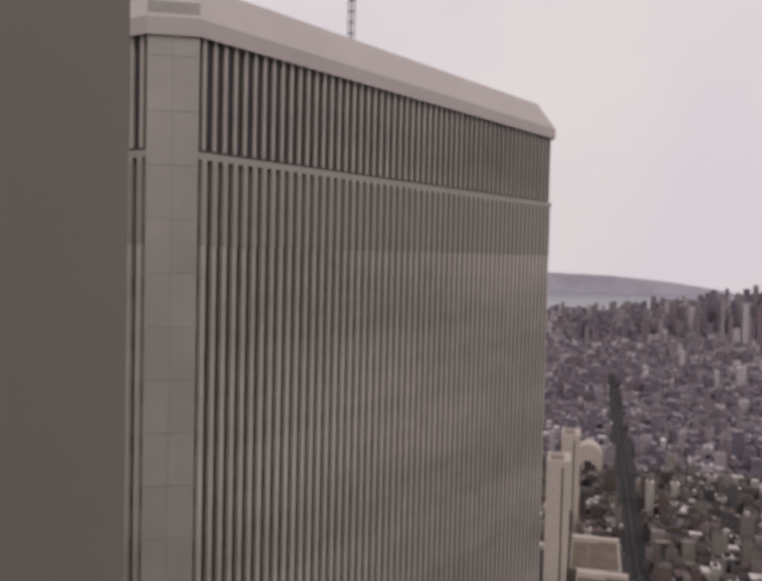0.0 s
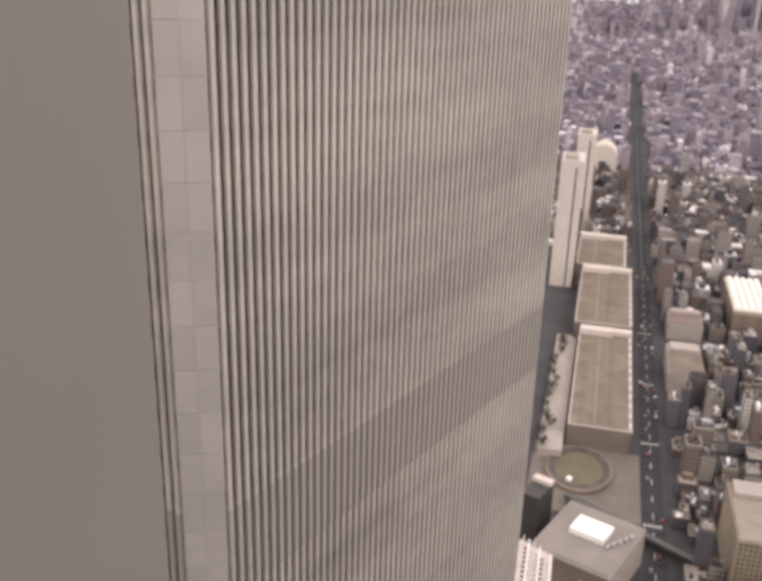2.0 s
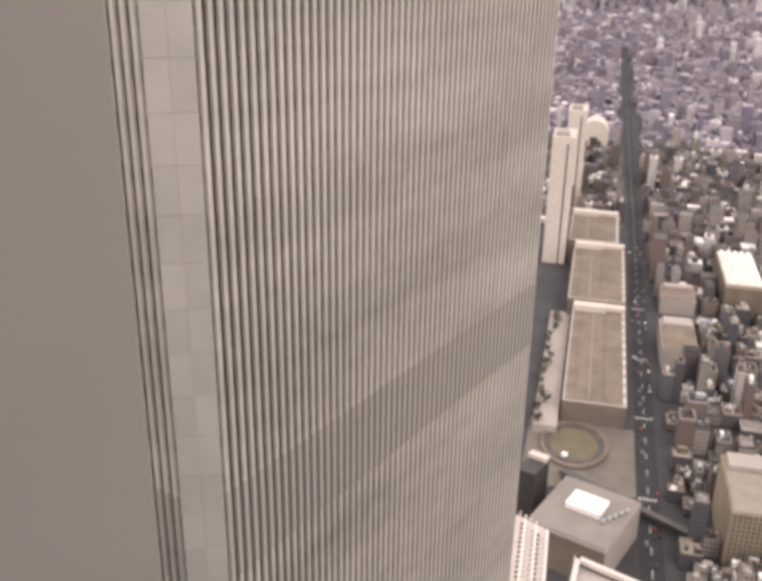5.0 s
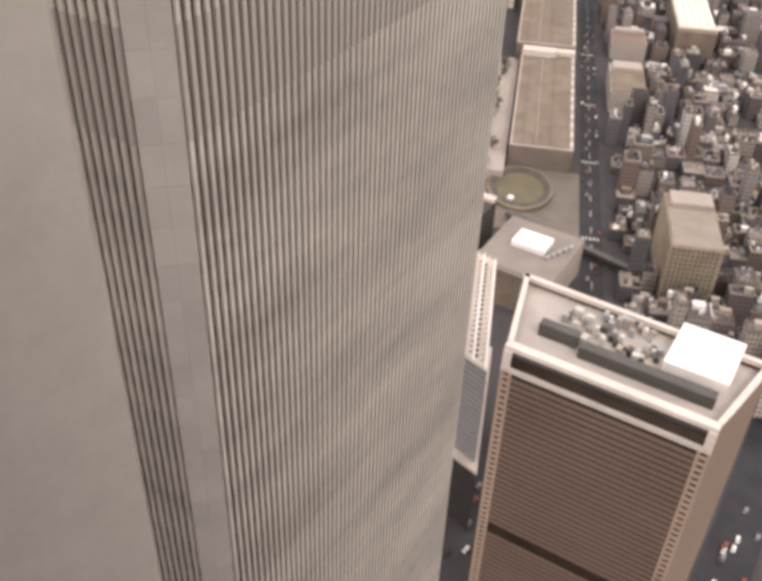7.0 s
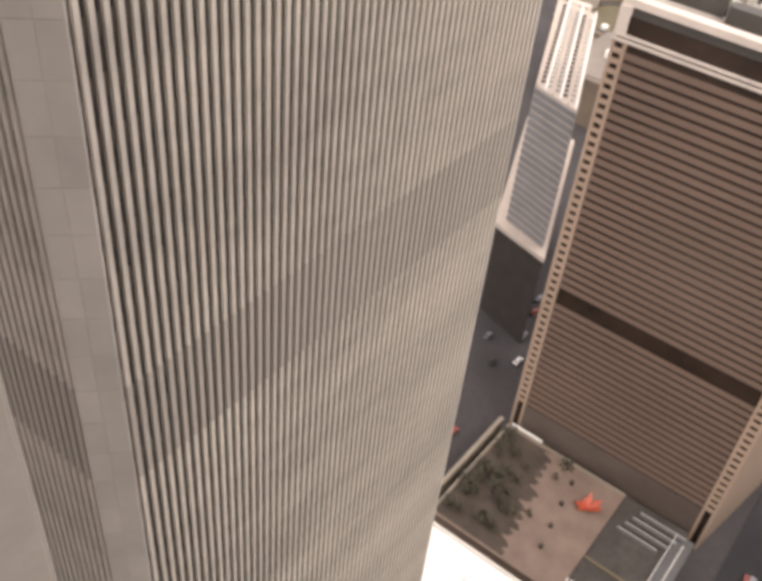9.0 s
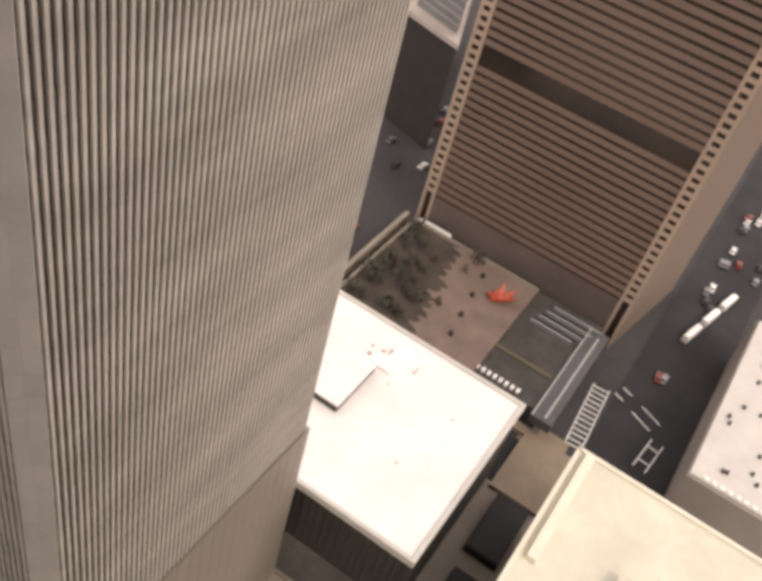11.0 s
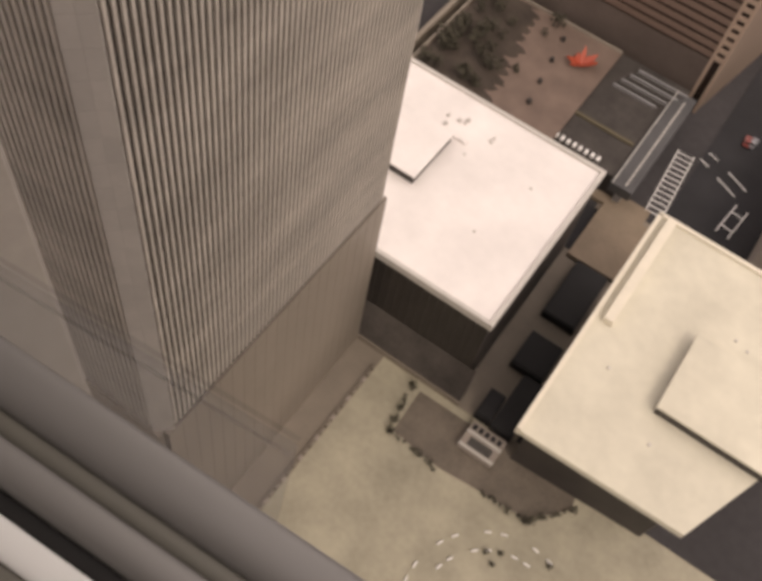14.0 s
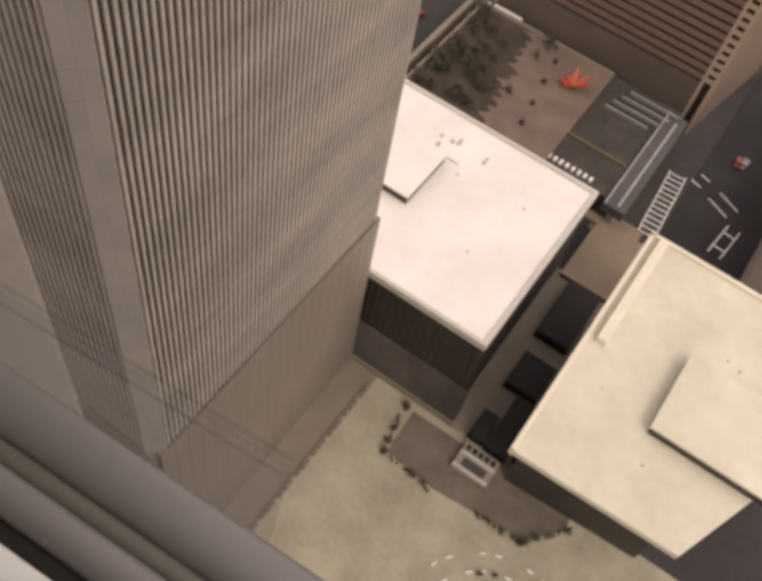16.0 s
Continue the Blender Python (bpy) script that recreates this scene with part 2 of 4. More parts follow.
# foot of the tower: broad piers
bm = bmesh.new()
prism(bm, [(-1.1, -1.5), (-0.03, -1.5), (0, -1.46), (0, 1.46), (-0.03, 1.5), (-1.1, 1.5)], 0, 56.6)
pier = part("pier", bm, surface("foot_cladding", (0.215, 0.185, 0.155), 0.55, 0.1, 0.2, 0.06, 1.0, 0.05, rand=0.05), tower)
for i in range(20):
    y = SIDE / 2 + (i - 9.5) * 3.048
    if i:
        shared("pier", pier.data, tower, 0.05, y, 0)
    else:
        pier.location = (0.05 * U, y * U, 0)
    shared("pier", pier.data, tower, -SIDE + y, -0.05, 0, -90)

# ---- roof mast ----
AX, AY = -5.5, 26.8
mast = thing("antenna_mast", "thin grey lattice antenna mast on the tower roof", "antenna")
bm = bmesh.new()
for dx in (-0.22, 0.22):
    for dy in (-0.22, 0.22):
        box(bm, AX + dx - 0.04, AX + dx + 0.04, AY + dy - 0.04, AY + dy + 0.04, 411.4, 432)
for k in range(20):
    z = 412.5 + k
    box(bm, AX - 0.27, AX + 0.27, AY - 0.27, AY + 0.27, z, z + 0.05)
part("lattice", bm, STEEL, mast)
boxes("mount", [(AX - 0.9, AX + 0.9, AY - 0.9, AY + 0.9, 411.2, 412.2)], STEEL, mast)
boxes("upper_pole", [(AX - 0.12, AX + 0.12, AY - 0.12, AY + 0.12, 432, 440)], STEEL, mast)

# ---- the tower that carries the viewpoint ----
bm = bmesh.new()
prism(bm, [(-3.25, -5.05), (-3.65, -4.45), (-4.45, -4.65), (-20, -50), (-16, -50)], 165, 386)
prism(bm, [(-3.25, -7.6), (-3.65, -7.0), (-4.45, -7.2), (-20, -50), (-16, -50)], 0, 165)
tagged(part("wall_near_column", bm, FIN), "smooth grey-brown facade column beside the viewpoint", "column", kind="structure")
bm = bmesh.new()
prism(bm, [(43.810, -39.676), (43.750, -39.626), (43.510, -39.626), (26, -50), (38, -50)], 391, 416)
tagged(part("wall_window_column", bm, FIN), "smooth grey-brown window column close to the viewpoint", "column", kind="structure")
bm = bmesh.new()
prism(bm, [(-20, -50), (84, -50), (84, -112), (-20, -112)], 0, 416)
tagged(part("wall_host_tower", bm, surface("host_facade", (0.20, 0.185, 0.17), 0.6, 0.05, 0.1, 0.05, 0.4, 0.0)), "plain grey-brown wall of the tower behind the viewpoint", "wall", kind="structure")

# ---- window ledge under the viewpoint ----
EX, EY, EZ, DROP = 44.70, -33.99, 192.04, 1.5


def ledge_bar(name, y0, y1, top, material, parent, label=""):
    """A rounded bar along the sill; y0 and y1 are taken at one unit below the eye, top is how far it stands up."""
    bm = bmesh.new()
    ring = []
    for xe in (-2.2, 1.6):
        pts = []
        for k in range(13):
            a = math.pi * k / 12
            y = (y0 + y1) / 2 + (y1 - y0) / 2 * math.cos(a) + 0.05 * (xe + 0.4)
            pts.append((xe, y, top * math.sin(a) ** 0.7))
        pts += [(xe, y0 + 0.05 * (xe + 0.4), -0.15), (xe, y1 + 0.05 * (xe + 0.4), -0.15)]
        ring.append([bm.verts.new(((EX + px * DROP) * U, (EY + py * DROP) * U, (EZ - DROP + pz) * U)) for px, py, pz in pts])
    n = len(ring[0])
    for k in range(n):
        bm.faces.new((ring[0][k], ring[0][(k + 1) % n], ring[1][(k + 1) % n], ring[1][k]))
    bm.faces.new(ring[0])
    bm.faces.new(ring[1][::-1])
    ob = part(name, bm, material, parent, label)
    for f in ob.data.polygons:
        f.use_smooth = True
    return ob


PANE = surface("grey_reflection_veil", (0.15, 0.16, 0.165), 0.4, 0, 0.05, 0.5, 4, 0)
PANE.node_tree.nodes["Principled BSDF"].inputs["Alpha"].default_value = 0.26
FRAME_GREY = surface("grey_window_frame", (0.20, 0.197, 0.19), 0.45, 0.2, 0.08, 1.0, 6, 0.02)
FRAME_BROWN = surface("brown_window_frame", (0.135, 0.132, 0.112), 0.5, 0.1, 0.08, 1.0, 6, 0.02)
SILL_WHITE = surface("pale_sill", (0.72, 0.74, 0.72), 0.5, 0, 0.05, 1.0, 6, 0.02)
ledge = thing("window_ledge", "grey metal window ledge with a grey veil pane", "window ledge", kind="structure")
# see-through grey sheet stands in for the faint reflection at the glass edge
bm = bmesh.new()
q = [(-2.2, 0.17), (-0.2, 0.338), (-0.16, 0.245), (-2.2, 0.12)]
v = [bm.verts.new(((EX + a * DROP) * U, (EY + b * DROP) * U, (EZ - DROP + 0.02) * U)) for a, b in q]
bm.faces.new(v)
pane = part("pane", bm, PANE, ledge, "grey veil pane standing in for a glass reflection")
pane.visible_shadow = False
PANE_EDGE = surface("dark_pane_edge", (0.05, 0.05, 0.055), 0.5, 0, 0.05, 0.5, 4, 0)
PANE_EDGE.node_tree.nodes["Principled BSDF"].inputs["Alpha"].default_value = 0.2
for o0, o1 in ((0.0, 0.007), (-0.02, -0.015)):
    bm = bmesh.new()
    v = [bm.verts.new(((EX + a * DROP) * U, (EY + b * DROP) * U, (EZ - DROP + 0.03) * U)) for a, b in ((-2.2, 0.17 + o0), (-0.2, 0.338 + o0), (-0.2, 0.338 + o1), (-2.2, 0.17 + o1))]
    bm.faces.new(v)
    part("pane_edge", bm, PANE_EDGE, ledge, "thin dark pane edge").visible_shadow = False
ledge_bar("outer_frame", 0.172, 0.243, 0.035, FRAME_GREY, ledge)
ledge_bar("gasket", 0.148, 0.174, 0.015, FRAME_BROWN, ledge)
ledge_bar("inner_frame", 0.104, 0.150, 0.03, FRAME_GREY, ledge)
# the gap's shade before the sill is built as a black bar
ledge_bar("shadow_gap", 0.084, 0.104, 0.004, surface("black_gap_shade", (0.008, 0.008, 0.008), 0.7, 0, 0.1, 1.0, 6, 0.02), ledge, "black bar standing in for the shade in the sill gap")
ledge_bar("sill", 0.046, 0.084, 0.012, SILL_WHITE, ledge, "pale painted sill")
ledge_bar("inner_gasket", -0.3, 0.046, 0.004, FRAME_BROWN, ledge)

# ---- low building with white roof ----
low6 = thing("low_office_building", "low dark-walled office building with a bright white flat roof", "building")
boxes("wall", [(-40, 27.6, 66.2, 118.6, 0, 31)], DARK_WALL, low6)
boxes("roof", [(-40, 27.4, 66.6, 118.4, 31, 32)], WHITE_ROOF, low6, "bright white roof membrane")
boxes("coping", [(-40.4, 28.2, 65.6, 66.6, 30.5, 32.6), (27.2, 28.2, 66.6, 118.4, 30.5, 32.6), (-40.4, 28.2, 118.4, 119.4, 30.5, 32.6)], GREY_TRIM, low6)
penth = boxes("penthouse", [(-40, -5.9, 86.4, 103, 32, 34.4)], DARK_WALL, low6, "dark-walled roof house")
boxes("penthouse_roof", [(-40, -5.6, 86.1, 103.3, 34.4, 34.9)], WHITE_ROOF, penth)
for i in range(34):
    x = -38 + i * 1.95
    boxes("fin", [(x, x + 0.35, 65.9, 66.2, 12, 30.5)], DARK_WALL, low6)
bm = bmesh.new()
lo = [(-3, 62.4, 0), (29, 62.4, 0), (29, 66.1, 0), (-3, 66.1, 0), (-3, 62.4, 1.6), (29, 62.4, 1.6), (29, 66.1, 11.6), (-3, 66.1, 11.6)]
v = [bm.verts.new((a * U, b * U, c * U)) for a, b, c in lo]
for f in ((3, 2, 1, 0), (4, 5, 6, 7), (0, 1, 5, 4), (1, 2, 6, 5), (2, 3, 7, 6), (3, 0, 4, 7)):
    bm.faces.new([v[i] for i in f])
part("podium_roof", bm, DARK_ROOF, low6, "dark brown sloping terrace roof")
boxes("podium_kerb", [(-3.4, 29.4, 62.0, 62.4, 0, 1.9)], WALKWAY, low6)

# ---- low building with cream roof ----
low5 = thing("low_office_building", "low dark-walled office building with a cream flat roof", "building")
pl = [(44.0, 47.2), (79.4, 48.2), (96, 90), (96, 113), (44.6, 113)]
bm = bmesh.new()
prism(bm, [(46, 58.5), (79, 60.5), (94.4, 92), (94.4, 111.5), (46, 111.5)], 0, 34.4)
part("wall", bm, DARK_WALL, low5)
bm = bmesh.new()
prism(bm, pl, 34.4, 36)
part("roof", bm, CREAM_ROOF, low5, "cream roof membrane")
boxes("coping", [(43.6, 44.6, 47.2, 113, 34.2, 36.7), (43.6, 96, 112.4, 113.4, 34.2, 36.7)], CREAM_TRIM, low5)
penth = boxes("penthouse", [(64, 96, 67.1, 87, 36, 38.4)], DARK_WALL, low5, "dark-walled roof house")
boxes("penthouse_roof", [(63.7, 96, 66.8, 87.3, 38.4, 39)], CREAM_ROOF, penth)
boxes("duct", [(46, 48.2, 79.2, 111.6, 36, 37.8)], CREAM_TRIM, low5)

COPING = surface("weathered_stone_coping", (0.56, 0.50, 0.46), 0.8, 0, 0.14, 0.2, 2, 0.05)
BLOCK_ROOF = surface("grey_brown_roof_gravel", (0.37, 0.335, 0.31), 0.95, 0, 0.2, 0.15, 3, 0.1)
# ---- tall brown office block ----
X0, X1, Y0, ZB, ZT = -39.8, 35.7, 189.6, 16.0, 168.0
blk = thing("office_block", "tall red-brown granite office block with ribbon windows", "office building")
bm = bmesh.new()
prism(bm, [(X0 + 1, Y0 + 0.6), (X1 - 0.4, Y0 + 0.6), (42, 232), (-50.5, 234)], 0, 164)
part("body", bm, BRONZE_GLASS, blk, "dark bronze ribbon glass")
n = 47
bm = bmesh.new()
box(bm, X0 + 4.2, X1 - 4.2, Y0 + 0.15, Y0 + 1.0, 0, 1.75)
rib = part("ribbon", bm, GRANITE, blk)
for i in range(n):
    z = ZB + 4 + (156 - ZB - 4) * i / n
    if i == 0:
        rib.location = (0, 0, z * U)
    elif not 66.5 < z < 74.5:
        shared("ribbon", rib.data, blk, 0, 0, z)
for xa, xb in ((X0, X0 + 0.9), (X0 + 3.2, X0 + 4.2), (X1 - 4.2, X1 - 3.2), (X1 - 0.9, X1)):
    boxes("corner_pier", [(xa, xb, Y0, Y0 + 1.2, 0, 158)], GRANITE_PALE, blk)
bm = bmesh.new()
box(bm, 0, 2.3, Y0, Y0 + 1.0, 0, 1.3)
sill = part("corner_sill", bm, GRANITE_PALE, blk)
sill.location = ((X0 + 0.9) * U, 0, (ZB + 4) * U)
for i in range(47):
    if i:
        shared("corner_sill", sill.data, blk, X0 + 0.9, 0, ZB + 4 + 2.98 * i)
    shared("corner_sill", sill.data, blk, X1 - 3.2, 0, ZB + 4 + 2.98 * i)
for name, pts in (("east_wall", [(X1 - 0.4, Y0 + 1.2), (X1, Y0 + 1.2), (43, 232.5), (42, 232.5)]), ("west_wall", [(X0, Y0 + 1.2), (X0 + 1, Y0 + 1.2), (-50.5, 234.5), (-51.5, 234.5)]), ("rear_wall", [(-50.5, 234), (42, 232), (42, 233), (-50.5, 235)])):
    bm = bmesh.new()
    prism(bm, pts, 0, ZT)
    part(name, bm, TAN_WALL, blk, "plain tan granite wall")
boxes("foot_wall", [(X0 + 4.2, X1 - 4.2, Y0 + 0.2, Y0 + 0.6, 0, ZB + 3)], surface("dull_brown_louvre", (0.10, 0.078, 0.068), 0.7, 0, 0.2, 0.2, 2, 0.05), blk)
boxes("ledge", [(X0, X1, Y0 - 0.15, Y0 + 1.2, 157.4, 158.2)], COPING, blk)
boxes("upper_ledge", [(X0, X1, Y0 - 0.15, Y0 + 1.2, 158.8, 159.4)], COPING, blk)
boxes("louvre_band", [(X0 + 3, X1 - 3, Y0 + 1.4, Y0 + 2.2, 158.9, 166.5)], LOUVRE, blk)
boxes("coping", [(X0, X1, Y0 + 0.6, Y0 + 4.0, 166.6, 168.6)], COPING, blk)
boxes("corner_block", [(X0, X0 + 3, Y0, Y0 + 3, 158.9, 166.6)], COPING, blk)
boxes("corner_block", [(X1 - 3, X1, Y0, Y0 + 3, 158.9, 166.6)], COPING, blk)
for pts in ([(X1 - 1.6, Y0 + 4), (X1 + 0.4, Y0 + 4), (43.4, 232), (41.2, 232)], [(X0 - 0.3, Y0 + 4), (X0 + 1.7, Y0 + 4), (-49.5, 234), (-51.5, 234)], [(-51.5, 234), (-51.5, 232), (43, 230.5), (43, 232.5)]):
    bm = bmesh.new()
    prism(bm, pts, 166.8, 168.8)
    part("coping", bm, COPING, blk)
bm = bmesh.new()
prism(bm, [(X0 + 1, Y0 + 3), (X1 - 1, Y0 + 3), (41, 231), (-49.5, 233)], 163, 165)
part("roof", bm, BLOCK_ROOF, blk, "pale gravel roof")
boxes("roof_louvre", [(X0 + 6, -19, 206, 210, 165, 170.5), (-17, 31, 202, 206.5, 165, 170)], LOUVRE, blk)
# cooling plant on the roof
rng = random.Random(3)
for i in range(60):
    x, y = rng.uniform(-31, 7), rng.uniform(208, 229)
    a, b, h = rng.uniform(1, 3), rng.uniform(1, 3), rng.uniform(1.5, 4.5)
    boxes("roof_plant", [(x, x + a, y, y + b, 165, 165 + h), (x + 0.2, x + a - 0.2, y + 0.2, y + b - 0.2, 165 + h, 165.3 + h)], rng.choice([STEEL, BMCC_PALE, LOUVRE, GREY_TRIM]), blk)
boxes("white_penthouse", [(10.5, 33, 211, 236, 165, 170.5)], WHITE_ROOF, blk, "bright white roof house")

# ---- terrace before the brown block ----
boxes_ = boxes("pavement_terrace", [(-38, 8.5, 137, 186, 0, 9.6)], PINK_PAVE)
tagged(boxes_, "raised terrace paved in pink granite", "terrace", kind="structure")
tagged(boxes("pavement_deck", [(8.5, 31.5, 142, 187, 0, 8.6)], surface("black_deck_roofing", (0.05, 0.044, 0.04), 0.9, 0, 0.4, 0.3, 2, 0.1)), "dark sunken deck beside the terrace", "deck", kind="structure")
tagged(boxes("trim_terrace_kerb", [(-38, 8.5, 185.4, 186.2, 9.6, 10.2), (-38.6, -37.8, 137, 186, 0, 10.4), (-43, -41.5, 137, 188, 0, 9.4)], WALKWAY), "brown granite terrace kerb", "kerb", kind="structure")
tagged(boxes("trim_white_rail", [(-37.5, -25, 186.6, 187.2, 9.6, 10.6)], WHITE_PAINT), "white painted terrace rail", "rail", kind="structure")


def shrub(name, x, y, z, r, seed, label, leaves=140, mat=LEAF):
    rg = random.Random(seed)
    top = thing(name, label, "shrub" if name == "shrub" else "tree", name + "s")
    bm = bmesh.new()
    for k in range(3):
        a = k * 2.1 + seed
        prism(bm, [(x + 0.08 * math.cos(t) + 0.1 * math.cos(a), y + 0.08 * math.sin(t) + 0.1 * math.sin(a)) for t in (0, 1.6, 3.1, 4.7)], z, z + r * 1.1)
    part("trunk", bm, DARK_WALL, top)
    bm = bmesh.new()
    for k in range(leaves):
        d = Vector((rg.gauss(0, 1), rg.gauss(0, 1), rg.gauss(0, 0.8))).normalized() * r * rg.random() ** 0.4 * (0.8 + 0.4 * rg.random())
        c = Vector((x, y, z + r * 1.2)) + d
        s = r * rg.uniform(0.12, 0.26)
        t1 = Vector((rg.gauss(0, 1), rg.gauss(0, 1), rg.gauss(0, 0.6))).normalized() * s
        t2 = t1.cross(Vector((rg.gauss(0, 1), rg.gauss(0, 1), 1))).normalized() * s
        vs = [bm.verts.new((c + p) * U) for p in (t1, t2, -t1, -t2)]
        bm.faces.new(vs)
    part("crown", bm, mat, top)
    return top


rng = random.Random(11)
for i in range(34):
    x = -36 + rng.random() ** 1.4 * 24
    y = 140 + rng.random() * 42
    shrub("shrub", x, y, 9.6, rng.uniform(1.4, 3.0), i, "bare dark brown shrub on the terrace", 60)
for i, (x, y) in enumerate(((-8, 178), (-6.5, 168), (-5, 158), (-3.5, 149))):
    lamp = thing("bollard", "small dark bollard on the pink terrace", "bollard", "terrace bollards")
    bm = bmesh.new()
    prism(bm, [(x + 0.7 * math.cos(a * 0.785), y + 0.7 * math.sin(a * 0.785)) for a in range(8)], 9.6, 11)
    part("post", bm, DARK_WALL, lamp)
# earth bed; its dark colour and ragged edge also paint the trees' shadows
bm = bmesh.new()
bed = [(-37.4, 138)] + [(-13 - 8 * (k / 60) + 2.0 * noise.noise((k * 0.16, 4, 0)) * 2 + 0.8 * noise.noise((k * 0.7, 9, 0)) + 1.8 * (k % 5 < 3), 138 + k * 0.78) for k in range(61)] + [(-37.4, 184.8)]
prism(bm, bed, 9.6, 9.75)
tagged(part("pavement_planting_bed", bm, surface("shadowed_brown_earth", (0.058, 0.045, 0.036), 0.95, 0, 0.4, 0.3, 2, 0.2)), "earth planting bed on the terrace, darkened with tree shadows", "planting bed", kind="structure")
# red steel sculpture of splayed blades
art = thing("sculpture", "red painted steel sculpture of splayed blades", "sculpture")
rng = random.Random(5)
for i in range(11):
    a = i * 0.571 + 0.2
    c = Vector((1.0, 172.5, 9.6))
    d = Vector((math.cos(a), math.sin(a), rng.uniform(0.3, 0.9))) * rng.uniform(2.8, 5.0)
    sd = Vector((-math.sin(a), math.cos(a), 0)) * rng.uniform(0.6, 1.2)
    bm = bmesh.new()
    vs = [bm.verts.new(p * U) for p in (c + sd * 0.6, c - sd * 0.6, c + d * 0.6 - sd, c + d, c + d * 0.6 + sd)]
    bm.faces.new(vs)
    g = bmesh.ops.extrude_face_region(bm, geom=bm.faces[:])
    bmesh.ops.translate(bm, vec=(0, 0, 0.25), verts=[e for e in g["geom"] if isinstance(e, bmesh.types.BMVert)])
    part("blade", bm, RED_PAINT, art)
# deck fittings: railings, planter and covered footbridge
for k in range(7):
    tagged(boxes("deck_beam", [(12 + k * 0.6, 26 + k, 173 + k * 1.7, 173.6 + k * 1.7, 8.6, 9.4)], STEEL if k % 2 == 0 else LOUVRE), "grey steel beam across the dark deck", "beam", "deck beams")
tagged(boxes("trim_deck_planter", [(7.6, 27.2, 155.3, 156.3, 8.6, 9.3)], OLIVE), "olive planting strip on the dark deck", "planter", kind="structure")
for k in range(8):
    tagged(boxes("deck_light", [(8 + k * 1.9, 8.9 + k * 1.9, 143.7, 145.3, 8.6, 9.3)], WHITE_PAINT), "white roof light on the dark deck", "roof light", "deck lights")
fb = thing("footbridge", "grey covered footbridge with a row of pale roof lights", "footbridge")
boxes("roof", [(28.2, 34.7, 139.4, 184, 6, 9.2)], surface("dull_steel_roof", (0.09, 0.09, 0.093), 0.6, 0.2, 0.2, 0.3, 3, 0.05), fb)
boxes("pier", [(30.5, 32.5, 141, 143, 0, 6)], STEEL, fb)
boxes("pier", [(30.5, 32.5, 180, 182, 0, 6)], STEEL, fb)
for k in range(20):
    boxes("roof_light", [(31.9, 32.4, 141 + k * 2, 142.5 + k * 2, 9.2, 9.45)], GREY_TRIM, fb)
boxes("edge_strip", [(28.5, 28.8, 139.4, 184, 9.2, 9.5)], GREY_TRIM, fb)

# ---- street beside the block ----
tagged(boxes("road_side_street", [(45, 70, 112, 420, -0.2, 0.06), (-80, 45, 119.6, 136.8, -0.2, 0.03), (70, 150, 119.6, 136.8, -0.2, 0.03)], ASPHALT), "dark asphalt street beside the office block", "road", kind="structure")


def zebra(x0, y0, x1, y1, half, count):
    """A crossing: two edge lines and bars between them."""
    a, b = Vector((x0, y0)), Vector((x1, y1))
    d = (b - a).normalized()
    s = Vector((-d.y, d.x)) * half
    bm = bmesh.new()
    for sg in (-1, 1):
        prism(bm, [tuple(a + s * sg), tuple(b + s * sg), tuple(b + s * sg + s.normalized() * 0.32), tuple(a + s * sg + s.normalized() * 0.32)], 0.06, 0.1)
    for k in range(count):
        p = a + (b - a) * ((k + 0.5) / count)
        prism(bm, [tuple(p - s - d * 0.2), tuple(p + s - d * 0.2), tuple(p + s + d * 0.2), tuple(p - s + d * 0.2)], 0.06, 0.1)
    tagged(part("road_marking_crossing", bm, WHITE_PAINT), "white painted ladder crossing on asphalt", "road marking", kind="structure")


zebra(42.5, 145, 40.6, 173, 2.5, 13)
zebra(45.2, 175.6, 48.4, 174.5, 2.1, 0)
zebra(52.4, 172.4, 59.4, 169.3, 2.3, 0)
zebra(60.9, 152, 62.2, 164.6, 1.9, 2)
zebra(-46, 128, -46, 150, 2.2, 10)
zebra(-62, 140, -48, 158, 1.6, 7)

po = thing("low_office_building", "low building with a pale roof dotted with dark vents", "building")
boxes("body", [(70, 130, 141, 215, 0, 19)], BMCC_PALE, po)
boxes("roof", [(70.4, 130, 141.4, 214.6, 19, 20)], GREY_TRIM, po)
rng = random.Random(21)
for i in range(26):
    x, y = rng.uniform(73, 95), rng.uniform(145, 205)
    boxes("roof_vent", [(x, x + 0.9, y, y + 0.9, 20, 21)], LOUVRE, po)
for i in range(12):
    boxes("roof_light", [(74 + i * 2.2, 75.2 + i * 2.2, 141.6, 142.6, 20, 20.6)], WHITE_PAINT, po)


